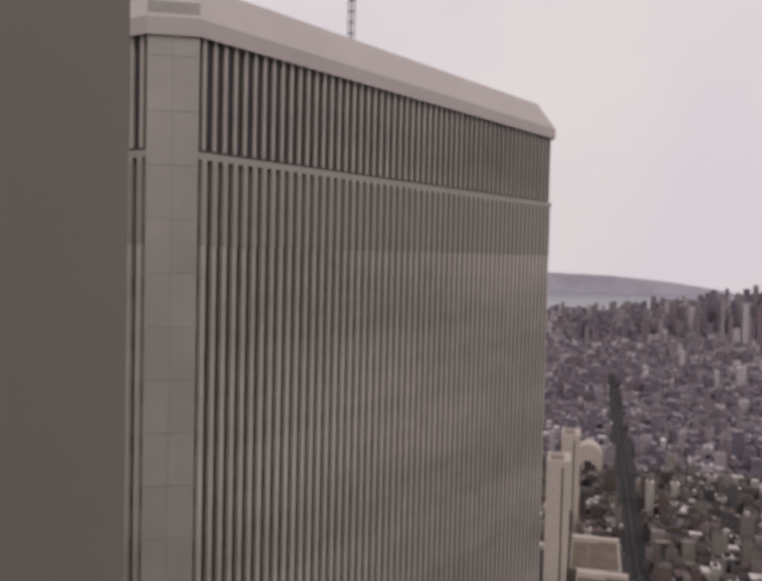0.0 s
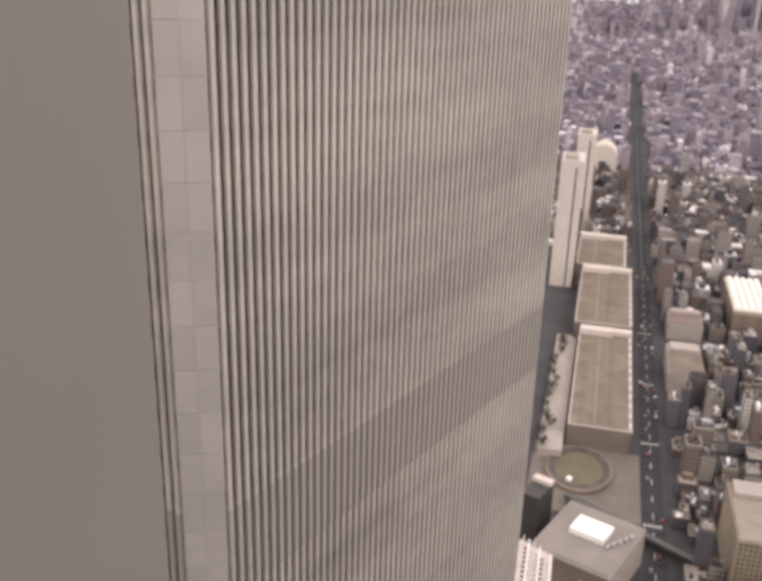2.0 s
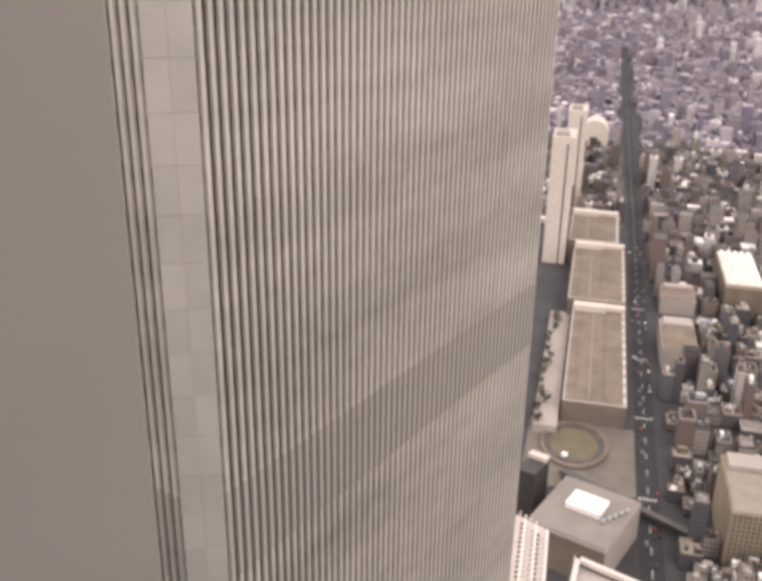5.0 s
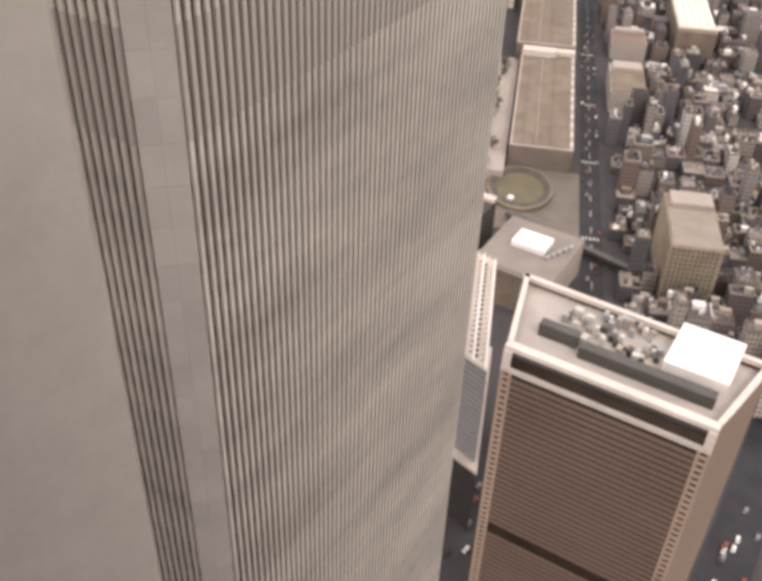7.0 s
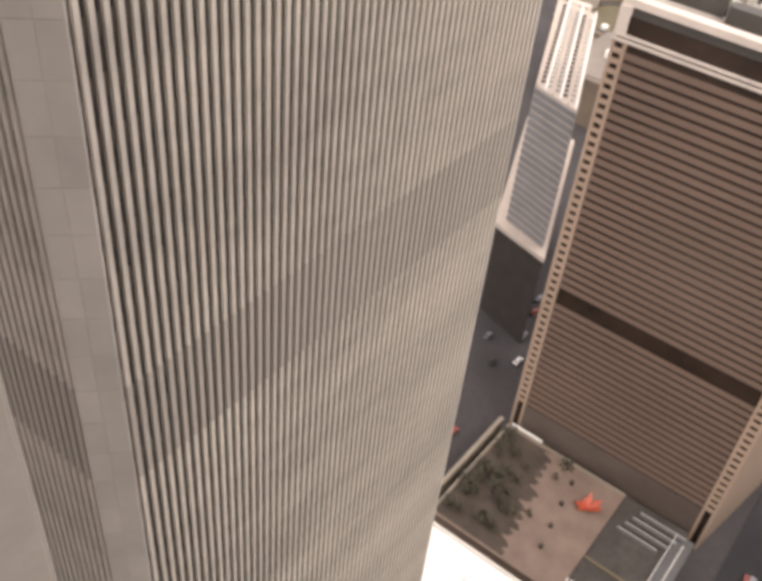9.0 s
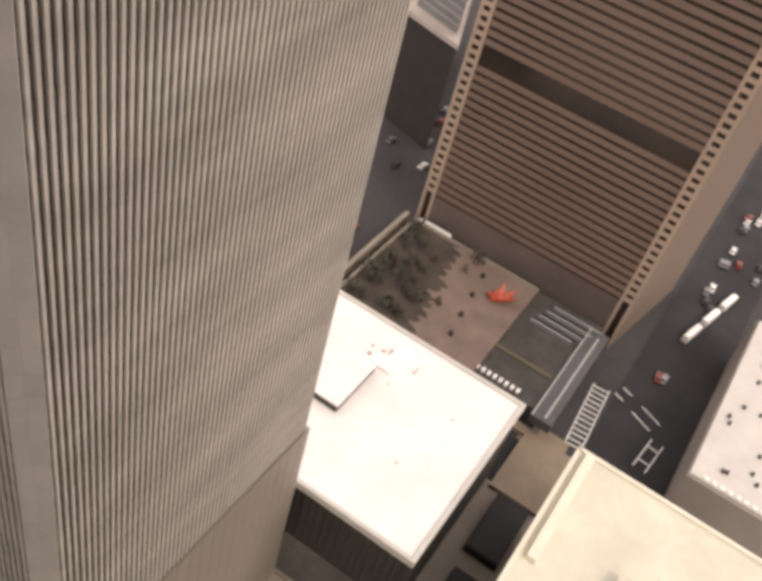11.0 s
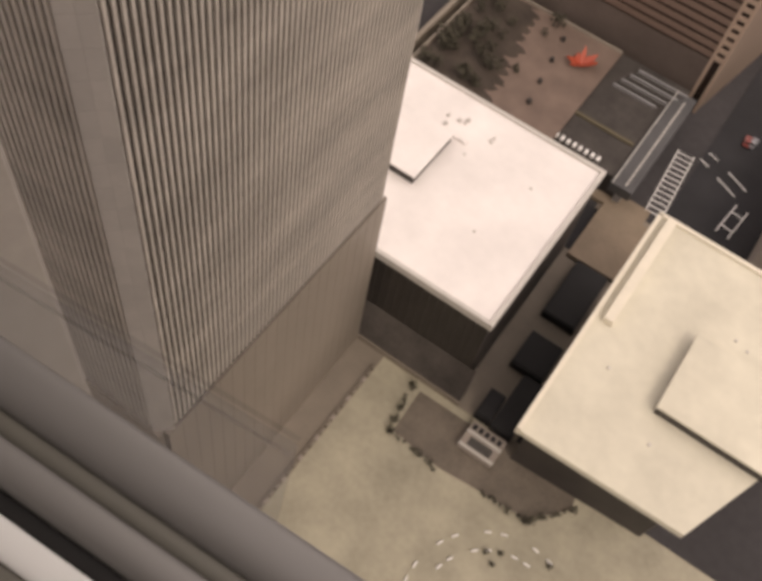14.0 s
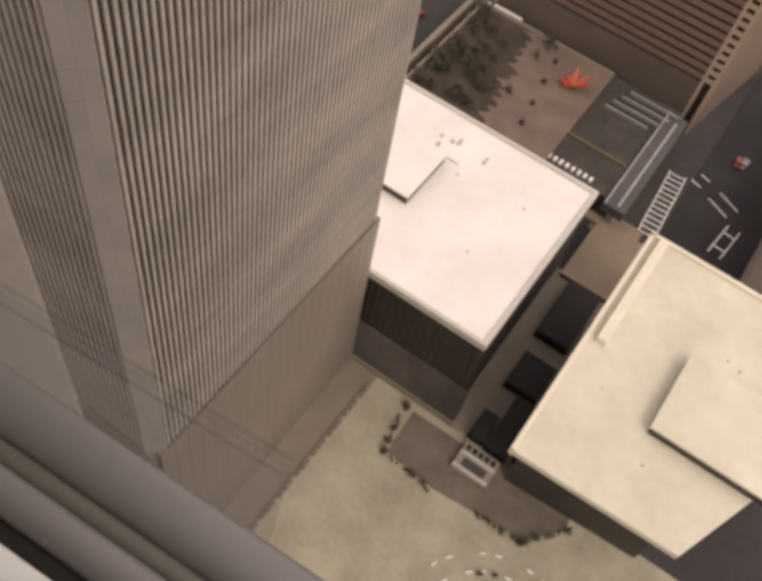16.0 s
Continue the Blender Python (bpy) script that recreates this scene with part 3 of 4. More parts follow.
def vehicle(x, y, turn, length, paint, label, kind):
    """A boxy vehicle with cab, body, windows and wheels, standing on the road."""
    v = thing(kind, label, kind, kind + "s on the streets")
    h = 3.2 if length > 6 else 1.5
    rows = {"body": ([(-length / 2, length / 2 - (1.9 if length > 6 else 0), -1, 1, 0.5, h if length > 6 else 1.0)], paint)}
    if length > 6:
        rows["cab"] = ([(length / 2 - 1.85, length / 2, -0.95, 0.95, 0.5, 2.3)], paint)
        rows["windscreen"] = ([(length / 2 - 0.2, length / 2 + 0.03, -0.8, 0.8, 1.4, 2.1)], GLASS_DARK)
    else:
        rows["cabin"] = ([(-length * 0.28, length * 0.2, -0.85, 0.85, 1.0, h)], GLASS_DARK)
        rows["roof"] = ([(-length * 0.22, length * 0.12, -0.75, 0.75, h, h + 0.05)], paint)
    for name, (bx, mat) in rows.items():
        boxes(name, bx, mat, v)
    for sx in (-0.32, 0.32):
        for sy in (-0.95, 0.75):
            boxes("wheel", [(sx * length - 0.35, sx * length + 0.35, sy, sy + 0.2, 0, 0.8)], DARK_WALL, v)
    v.matrix_basis = Matrix.Translation((x * U, y * U, 0.055 * U)) @ Matrix.Rotation(radians(turn), 4, "Z")
    return v


CAR_GREY = surface("grey_car_paint", (0.25, 0.25, 0.27), 0.3, 0.3, 0.05, 1, 5, 0)
CAR_RED = surface("dark_red_car_paint", (0.25, 0.05, 0.04), 0.3, 0.2, 0.05, 1, 5, 0)
for x, y in ((55.8, 216), (58.6, 228.5), (61.4, 241)):
    vehicle(x, y, 77, 10.5, WHITE_PAINT, "white box truck parked at the kerb", "truck")
rng = random.Random(31)
for i in range(34):
    x, y = (rng.choice([54, 58, 66]) + rng.uniform(-1, 1), rng.uniform(185, 330)) if i < 22 else (rng.uniform(-75, -48), rng.uniform(150, 280))
    vehicle(x, y, 90 + rng.uniform(-6, 6), 4.6, rng.choice([WHITE_PAINT, CAR_GREY, CAR_RED, DARK_WALL, CAR_GREY]), "small car on the dark street", "car")

# ---- between the low buildings ----
tagged(boxes("pavement_tan_court", [(29.3, 44.4, 117.3, 138.9, 0, 1.5), (24.8, 41.4, 138.9, 144.6, 0, 1.5)], surface("tan_court_roof", (0.225, 0.178, 0.13), 0.9, 0, 0.2, 0.2, 2, 0.05)), "tan gravel court roof", "court", kind="structure")
pit = surface("dark_skylight", (0.012, 0.012, 0.013), 0.7, 0, 0.3, 0.4, 2, 0)
for r in ((32.7, 42, 96.5, 116), (33.6, 42.5, 79, 90), (38, 43.8, 61.6, 78), (33.5, 37.6, 62, 70)):
    tagged(boxes("skylight", [(r[0], r[1], r[2], r[3], 0, 2.6), (r[0] + 0.4, r[1] - 0.4, r[2] + 0.4, r[3] - 0.4, 2.6, 2.9)], pit), "black glazed skylight roof between the buildings", "skylight", "court skylights")
kio = thing("stair_kiosk", "white framed plaza stair opening with dark slots", "stair")
boxes("base", [(34.4, 43.5, 53.4, 60.6, 0, 1.6)], BMCC_PALE, kio)
for k in range(5):
    boxes("slot", [(35 + k * 1.65, 36.1 + k * 1.65, 58.6, 60, 1.6, 1.75)], pit, kio)
boxes("frame_bar", [(34.4, 43.5, 57.2, 57.9, 1.6, 2.3)], GREY_TRIM, kio)
boxes("frame_bar", [(34.4, 43.5, 53.4, 54.1, 1.6, 2.3)], GREY_TRIM, kio)
boxes("well", [(36, 42, 54.6, 56.8, 1.6, 1.7)], LOUVRE, kio)
# plaza planting lines and benches
path_pts = []
for a, b, n in (((18, 60), (19.7, 47), 13), ((19.7, 47), (33.5, 45.5), 14), ((45.1, 47), (56.3, 47.6), 13), ((56.3, 47.6), (64.2, 56.7), 11)):
    for k in range(n):
        t = k / (n - 1)
        path_pts.append((a[0] + (b[0] - a[0]) * t, a[1] + (b[1] - a[1]) * t))
rng = random.Random(41)
for i, (x, y) in enumerate(path_pts):
    if rng.random() < 0.85:
        shrub("shrub", x + rng.uniform(-0.4, 0.4), y + rng.uniform(-0.4, 0.4), 0, rng.choice([0.5, 0.6, 0.75, 1.1]), 100 + i, "small dark shrub in a plaza planter", 40)
bm = bmesh.new()
prism(bm, [(20, 59.8), (20.5, 47.6), (33.5, 46.4), (45, 47.6), (56.3, 48.4), (63.6, 56.7), (62, 63), (45, 63), (33, 60)], 0.0, 0.06)
tagged(part("pavement_brown_court", bm, surface("dark_brown_paving", (0.155, 0.132, 0.108), 0.85, 0, 0.3, 0.25, 2, 0.05)), "brown stone paving inset in the plaza", "pavement", kind="structure")
for k in range(26):
    a = radians(78 + k * 11)
    for rr in (15.5, 19.5):
        if (k + int(rr)) % 3 == 0:
            continue
        cx, cy = 61 + rr * math.cos(a), 24 + rr * math.sin(a)
        bn = thing("bench", "short white stone plaza bench", "bench", "curved benches")
        bm = bmesh.new()
        box(bm, -0.75, 0.75, -0.2, 0.2, 0.25, 0.5)
        part("seat", bm, WHITE_PAINT, bn)
        bm = bmesh.new()
        box(bm, -0.6, 0.6, -0.14, 0.14, 0, 0.25)
        part("plinth", bm, GREY_TRIM, bn)
        bn.matrix_basis = Matrix.Translation((cx * U, cy * U, 0)) @ Matrix.Rotation(a + math.pi / 2, 4, "Z")
for i, (x, y) in enumerate(((52.6, 36.4), (55.3, 38), (55, 35), (65.5, 42))):
    shrub("shrub", x, y, 0, 0.75, 300 + i, "round dark planter shrub on the plaza", 60)
for k in range(9):
    a = radians(95 + k * 20)
    c, d = Vector((61 + 22 * math.cos(a), 24 + 22 * math.sin(a))), Vector((61 + 54 * math.cos(a), 24 + 54 * math.sin(a)))
    if not (d.x > 9 and d.y < 45):
        continue
    n_ = Vector((-math.sin(a), math.cos(a))) * 0.22
    bm = bmesh.new()
    prism(bm, [tuple(c - n_), tuple(d - n_), tuple(d + n_), tuple(c + n_)], 0.0, 0.012)
    tagged(part("pavement_band", bm, surface("worn_paving_band", (0.36, 0.325, 0.25), 0.85, 0, 0.2, 0.2, 2, 0)), "faint darker stone band in the plaza paving", "pavement", kind="structure")
for k in range(24):
    tagged(boxes("planter", [(7.2, 8.1, 10 + k * 2.05, 11.3 + k * 2.05, 0, 0.9), (7.4, 7.9, 10.2 + k * 2.05, 11.1 + k * 2.05, 0.9, 1.05)], WALKWAY if k % 3 else BMCC_PALE), "low dull stone planter at the tower foot", "planter", "tower foot planters")
tagged(boxes("pavement_grey_court", [(82, 150, 10, 47.8, 0, 0.4)], surface("grey_court", (0.115, 0.135, 0.105), 0.9, 0, 0.15, 0.1, 2, 0.05)), "grey paved court beyond the low building", "pavement", kind="structure")

# roof clutter on the two low roofs
rng = random.Random(51)
for i in range(9):
    x, y = rng.uniform(-14, 2), rng.uniform(100, 112)
    tagged(boxes("roof_vent", [(x, x + rng.uniform(0.4, 0.9), y, y + rng.uniform(0.4, 0.9), 32, 32.7)], GREY_TRIM), "small grey vent on the white roof", "roof vent", "roof vents")
tagged(boxes("roof_duct", [(-12, -2.5, 104.2, 105.6, 32, 32.7), (-11.6, -2.9, 104.5, 105.3, 32.7, 32.8)], WHITE_ROOF), "low white duct on the white roof", "duct")
for x, y in ((-1.5, 101.5), (12, 84), (16, 103), (52, 70), (71, 93), (74, 92), (66, 60)):
    tagged(boxes("roof_drain", [(x, x + 0.6, y, y + 0.6, 32 if x < 30 else 36, 32.25 if x < 30 else 36.25)], GREY_TRIM), "small round grey roof drain", "roof drain", "roof drains")

# ---- city ----
SD = Vector((-0.364, 0.931))
SN = Vector((0.931, 0.364))
S0 = Vector((-92.0, 494.0))


def uv(u, v):
    p = S0 + SD * u + SN * v
    return p.x, p.y


def rect(u0, u1, v0, v1):
    return [uv(u0, v0), uv(u0, v1), uv(u1, v1), uv(u1, v0)]


def city_mix(name, roof_tones, wall_tones):
    """Roofs and walls of many houses: a tone a house, and rows of dark windows on upright faces."""
    m = bpy.data.materials.new(name)
    m.use_nodes = True
    n, l = m.node_tree.nodes, m.node_tree.links
    b = n["Principled BSDF"]
    b.inputs["Roughness"].default_value = 0.85
    geo = n.new("ShaderNodeNewGeometry")
    oi = n.new("ShaderNodeObjectInfo")
    rnd = n.new("ShaderNodeMath")
    rnd.operation = "ADD"
    l.new(geo.outputs["Random Per Island"], rnd.inputs[0])
    l.new(oi.outputs["Random"], rnd.inputs[1])
    fr = n.new("ShaderNodeMath")
    fr.operation = "FRACT"
    l.new(rnd.outputs[0], fr.inputs[0])
    ramps = []
    for tones in (roof_tones, wall_tones):
        r = n.new("ShaderNodeValToRGB")
        r.color_ramp.interpolation = "CONSTANT"
        while len(r.color_ramp.elements) < len(tones):
            r.color_ramp.elements.new(0.5)
        for k, c in enumerate(tones):
            r.color_ramp.elements[k].position = k / len(tones)
            r.color_ramp.elements[k].color = (*c, 1)
        l.new(fr.outputs[0], r.inputs[0])
        ramps.append(r)
    sep = n.new("ShaderNodeSeparateXYZ")
    l.new(geo.outputs["Position"], sep.inputs[0])
    along = n.new("ShaderNodeMath")
    along.operation = "ADD"
    l.new(sep.outputs[0], along.inputs[0])
    l.new(sep.outputs[1], along.inputs[1])
    gates = []
    for src, size, part_ in ((along.outputs[0], 1.9, 0.5), (sep.outputs[2], 2.1, 0.45)):
        d = n.new("ShaderNodeMath")
        d.operation = "DIVIDE"
        d.inputs[1].default_value = size
        l.new(src, d.inputs[0])
        f = n.new("ShaderNodeMath")
        f.operation = "FRACT"
        l.new(d.outputs[0], f.inputs[0])
        g = n.new("ShaderNodeMath")
        g.operation = "LESS_THAN"
        g.inputs[1].default_value = part_
        l.new(f.outputs[0], g.inputs[0])
        gates.append(g)
    both = n.new("ShaderNodeMath")
    both.operation = "MULTIPLY"
    l.new(gates[0].outputs[0], both.inputs[0])
    l.new(gates[1].outputs[0], both.inputs[1])
    win = n.new("ShaderNodeMixRGB")
    l.new(both.outputs[0], win.inputs[0])
    l.new(ramps[1].outputs[0], win.inputs[1])
    win.inputs[2].default_value = (0.03, 0.03, 0.035, 1)
    sn = n.new("ShaderNodeSeparateXYZ")
    l.new(geo.outputs["Normal"], sn.inputs[0])
    up = n.new("ShaderNodeMath")
    up.operation = "GREATER_THAN"
    up.inputs[1].default_value = 0.5
    l.new(sn.outputs[2], up.inputs[0])
    grain = n.new("ShaderNodeTexNoise")
    grain.inputs["Scale"].default_value = 0.35
    grain.inputs["Detail"].default_value = 5
    l.new(geo.outputs["Position"], grain.inputs["Vector"])
    gm = n.new("ShaderNodeMapRange")
    gm.inputs["From Min"].default_value = 0.3
    gm.inputs["From Max"].default_value = 0.7
    gm.inputs["To Min"].default_value = 0.6
    gm.inputs["To Max"].default_value = 1.25
    l.new(grain.outputs["Fac"], gm.inputs["Value"])
    roof = n.new("ShaderNodeVectorMath")
    roof.operation = "SCALE"
    l.new(ramps[0].outputs[0], roof.inputs[0])
    l.new(gm.outputs[0], roof.inputs["Scale"])
    mix = n.new("ShaderNodeMixRGB")
    l.new(up.outputs[0], mix.inputs[0])
    l.new(win.outputs[0], mix.inputs[1])
    l.new(roof.outputs[0], mix.inputs[2])
    l.new(mix.outputs[0], b.inputs["Base Color"])
    return m


ROOFS = [(0.07, 0.06, 0.062), (0.12, 0.10, 0.10), (0.05, 0.046, 0.052), (0.24, 0.21, 0.20), (0.10, 0.088, 0.092), (0.66, 0.62, 0.60), (0.16, 0.11, 0.095), (0.06, 0.056, 0.066), (0.28, 0.24, 0.21), (0.04, 0.037, 0.04)]
WALLS = [(0.14, 0.105, 0.09), (0.25, 0.22, 0.205), (0.10, 0.08, 0.08), (0.34, 0.30, 0.275), (0.17, 0.12, 0.105), (0.50, 0.46, 0.43), (0.12, 0.11, 0.12), (0.20, 0.155, 0.135), (0.08, 0.075, 0.085), (0.28, 0.245, 0.22)]
ROOFS = [tuple(v * (0.88 if c[0] < 0.5 else 1.0) for v in c) for c in ROOFS]
WALLS = [tuple(v * (0.9 if c[0] < 0.45 else 1.0) for v in c) for c in WALLS]
CITY = city_mix("city_house_mix", ROOFS, WALLS)
# distance haze is put into the colour: lilac-grey added to every tone
CITY_HAZED = city_mix("hazed_city_mix", [(c[0] * 0.9 + 0.115, c[1] * 0.9 + 0.10, c[2] * 0.9 + 0.14) for c in ROOFS], [(c[0] * 0.9 + 0.115, c[1] * 0.9 + 0.10, c[2] * 0.9 + 0.14) for c in WALLS])

bm = bmesh.new()
prism(bm, rect(-140, 2600, -8, 8), -0.2, 0.05)
tagged(part("road_avenue", bm, ASPHALT), "dark grey asphalt avenue", "road", kind="structure")
bm = bmesh.new()
for u in range(-100, 2400, 24):
    prism(bm, rect(u, u + 9, -0.25, 0.25), 0.05, 0.09)
for u in (35, 155, 270, 395):
    for k in (-7, -4.2, -1.4, 1.4, 4.2):
        prism(bm, rect(u, u + 3.2, k, k + 1.4), 0.05, 0.09)
tagged(part("road_marking_avenue", bm, GREY_TRIM), "worn white lane and crossing marks", "road marking", kind="structure")
rng = random.Random(61)
for i in range(46):
    u, v = rng.uniform(-80, 620), rng.choice([-6.5, -3, 3, 6.5])
    x, y = uv(u, v)
    vehicle(x, y, 111, 4.6, rng.choice([WHITE_PAINT, CAR_GREY, CAR_RED, DARK_WALL]), "small car on the dark avenue", "car")

# long campus building with stepped roofs and round court
for u0, u1, v0, v1, h, lab in ((134, 342, -70, -17, 20, "long low building with a broad flat brown roof"), (346, 520, -76, -17, 26, "long building with a flat brown roof and pale roof houses"), (524, 640, -84, -24, 30, "brown-roofed building with pale roof houses")):
    c = thing("campus_building", lab, "building", "campus blocks")
    bm = bmesh.new()
    prism(bm, rect(u0, u1, v0, v1), 0, h)
    part("body", bm, surface("dull_brown_brick", (0.15, 0.12, 0.10), 0.9, 0, 0.2, 0.15, 2, 0.05), c)
    bm = bmesh.new()
    for a, b, p, q in ((u0, u1, v0, v0 + 2), (u0, u1, v1 - 3, v1), (u0, u0 + 2, v0 + 2, v1 - 3)):
        prism(bm, rect(a, b, p, q), h, h + 1.0)
    part("coping", bm, BMCC_PALE, c)
    bm = bmesh.new()
    prism(bm, rect(u0 + 2, u1 - 2, v0 + 2, v1 - 3), h, h + 0.8)
    part("roof", bm, BMCC_ROOF, c, "flat brown roofing")
    for a, b, p, q, t in ((u1 - 15, u1 - 3, v0 + 1, v0 + 34, 7), (u1 - 9, u1 + 1, v0 + 26, v1, 5)):
        bm = bmesh.new()
        prism(bm, rect(a, b, p, q), h, h + t)
        part("roof_house", bm, STONE_PALE, c, "pale roof house")
    for k in range(3):
        bm = bmesh.new()
        prism(bm, rect(u0 + 8, u1 - 20, v0 + 9 + k * 12, v0 + 10.4 + k * 12), h + 0.8, h + 1.3)
        part("roof_ridge", bm, WALKWAY if k == 1 else BMCC_ROOF, c)
    for k in range(int((u1 - u0) / 18)):
        bm = bmesh.new()
        prism(bm, rect(u0 + 6 + k * 18, u0 + 14 + k * 18, v1 - 2.6, v1 - 0.6), h, h + 1.6)
        part("roof_unit", bm, GREY_TRIM, c)
bm = bmesh.new()
prism(bm, rect(110, 350, -92, -72), 0, 8)
tagged(part("pavement_campus_terrace", bm, BMCC_PALE), "pale concrete campus terrace", "terrace", kind="structure")
rng = random.Random(71)
for i in range(14):
    x, y = uv(115 + i * 17, rng.uniform(-91, -84))
    shrub("tree", x, y, 8, rng.uniform(3, 5.5), 400 + i, "dark bare street tree on the campus terrace", 90)
ring = thing("round_court", "round sunken court with an olive lawn", "court", kind="structure")
for name, r0, r1, z0, z1, mat in (("outer_ring", 1.0, 0.9, 0, 3.2, BMCC_ROOF), ("inner_ring", 0.9, 0.72, 0, 2.4, DARK_ROOF), ("lawn", 0.72, 0, 0, 2.0, OLIVE)):
    bm = bmesh.new()
    seg = 48
    o = [uv(97 + 35 * r0 * math.cos(k * math.tau / seg), -57 + 27 * r0 * math.sin(k * math.tau / seg)) for k in range(seg)]
    if r1:
        i_ = [uv(97 + 35 * r1 * math.cos(k * math.tau / seg), -57 + 27 * r1 * math.sin(k * math.tau / seg)) for k in range(seg)]
        for k in range(seg):
            prism(bm, [o[k], o[(k + 1) % seg], i_[(k + 1) % seg], i_[k]], z0, z1)
    else:
        prism(bm, o, z0, z1)
    part(name, bm, mat, ring)
boxes("stage", [(-181, -177, 540, 544, 2.5, 5)], WHITE_PAINT, ring)
bm = bmesh.new()
prism(bm, rect(36, 134, -95, -9), -0.2, 0.12)
tagged(part("pavement_court_surround", bm, surface("dull_brown_paving", (0.135, 0.115, 0.097), 0.9, 0, 0.25, 0.1, 1.5, 0.05)), "brown paving round the sunken court", "pavement", kind="structure")

# school block with white roof strip, footbridge, limestone tower
sch = thing("school_building", "flat-roofed pale building with a bright white roof strip", "building")
boxes("body", [(-152, -97, 416, 480, 0, 29)], BMCC_PALE, sch)
boxes("south_wall", [(-152.4, -97, 415.4, 416, 0, 28)], BMCC_ROOF, sch, "brown brick wall")
boxes("roof", [(-151, -98, 417, 479, 29, 30)], surface("stone_grey_roof", (0.205, 0.18, 0.16), 0.9, 0, 0.2, 0.1, 1.5, 0.05), sch)
boxes("roof_strip", [(-137, -113, 444, 462, 30, 34)], WHITE_ROOF, sch, "bright white roof strip")
for k in range(5):
    boxes("roof_unit", [(-110 + k * 2.2, -108.4 + k * 2.2, 440 + k * 5, 444 + k * 5, 30, 32.5)], STEEL, sch)
boxes("stair_tower", [(-178, -164, 452, 476, 0, 40)], DARK_WALL, sch)
boxes("stair_cap", [(-178, -164, 470, 476, 40, 43)], STONE_PALE, sch)
fb2 = thing("footbridge", "dark footbridge crossing the avenue", "footbridge")
bm = bmesh.new()
prism(bm, [(-170, 512), (-60, 492), (-59, 497), (-169, 518)], 6, 9)
part("deck", bm, LOUVRE, fb2)
boxes("pier", [(-168, -164, 512.5, 515.5, 0, 6)], LOUVRE, fb2)
boxes("pier", [(-66, -62, 493.8, 496.5, 0, 6)], LOUVRE, fb2)
bm = bmesh.new()
prism(bm, [(-168, 520), (-60, 500), (-59.6, 502), (-167.6, 522)], 0.2, 4)
part("parapet", bm, BMCC_PALE, fb2)

tel = thing("limestone_tower", "pale limestone office tower with rows of small windows", "office building")
tp = [(-84, 246), (-64, 240), (-97, 319), (-117, 322)]
bm = bmesh.new()
prism(bm, tp, 46, 106)
part("body", bm, STONE_PALE, tel)
PA, PB = Vector((-84, 246)), Vector((-64, 240))
PL = Vector((-33, 79))
for k in range(5):
    for j in range(20):
        p = PA + (PB - PA) * (0.14 + 0.18 * k) + PL * (0.06 + 0.044 * j)
        tagged(boxes("roof_light" if (k + j) % 3 else "roof_vent", [(p.x - 0.6, p.x + 0.6, p.y - 0.5, p.y + 0.5, 106, 106.8)], (LOUVRE, GREY_TRIM, STEEL)[(k * 7 + j * 3) % 3], tel))
for k in range(6):
    q = PA + (PB - PA) * (0.04 + 0.18 * k)
    bm = bmesh.new()
    prism(bm, [tuple(q), (q.x + 0.7, q.y - 0.2), (q.x + 0.7 + PL.x, q.y - 0.2 + PL.y), (q.x + PL.x, q.y + PL.y)], 106, 107)
    part("roof_rib", bm, WHITE_PAINT if k % 2 else STONE_PALE, tel)
bm = bmesh.new()
prism(bm, [(-86, 243), (-61, 236), (-95, 321), (-120, 324)], 0, 44)
part("base_block", bm, DARK_WALL, tel, "dark lower block")
bm = bmesh.new()
prism(bm, [(-87, 242), (-60, 235), (-94, 322), (-121, 325)], 44, 46)
part("ledge", bm, STONE_PALE, tel)
grey_face = surface("grey_window_wall", (0.22, 0.22, 0.23), 0.5, 0, 0.2, 0.2, 2, 0)
for k in range(19):
    bm = bmesh.new()
    prism(bm, [(-84.1, 245.6), (-64, 239.6), (-64, 240.2), (-84, 246.2)], 47 + k * 3.1, 49.2 + k * 3.1)
    part("ribbon_window", bm, grey_face, tel)
A, B = Vector((-64, 240)), Vector((-97, 319))
for k in range(26):
    p = A + (B - A) * ((k + 0.3) / 26)
    q = A + (B - A) * ((k + 0.75) / 26)
    nx = Vector((0.92, 0.385)) * 0.25
    bm = bmesh.new()
    for j in range(15):
        prism(bm, [tuple(p - nx), tuple(p + nx), tuple(q + nx), tuple(q - nx)], 48 + j * 3.4, 50 + j * 3.4)
    tagged(part("window_strip", bm, LOUVRE, tel), kind="stuff")

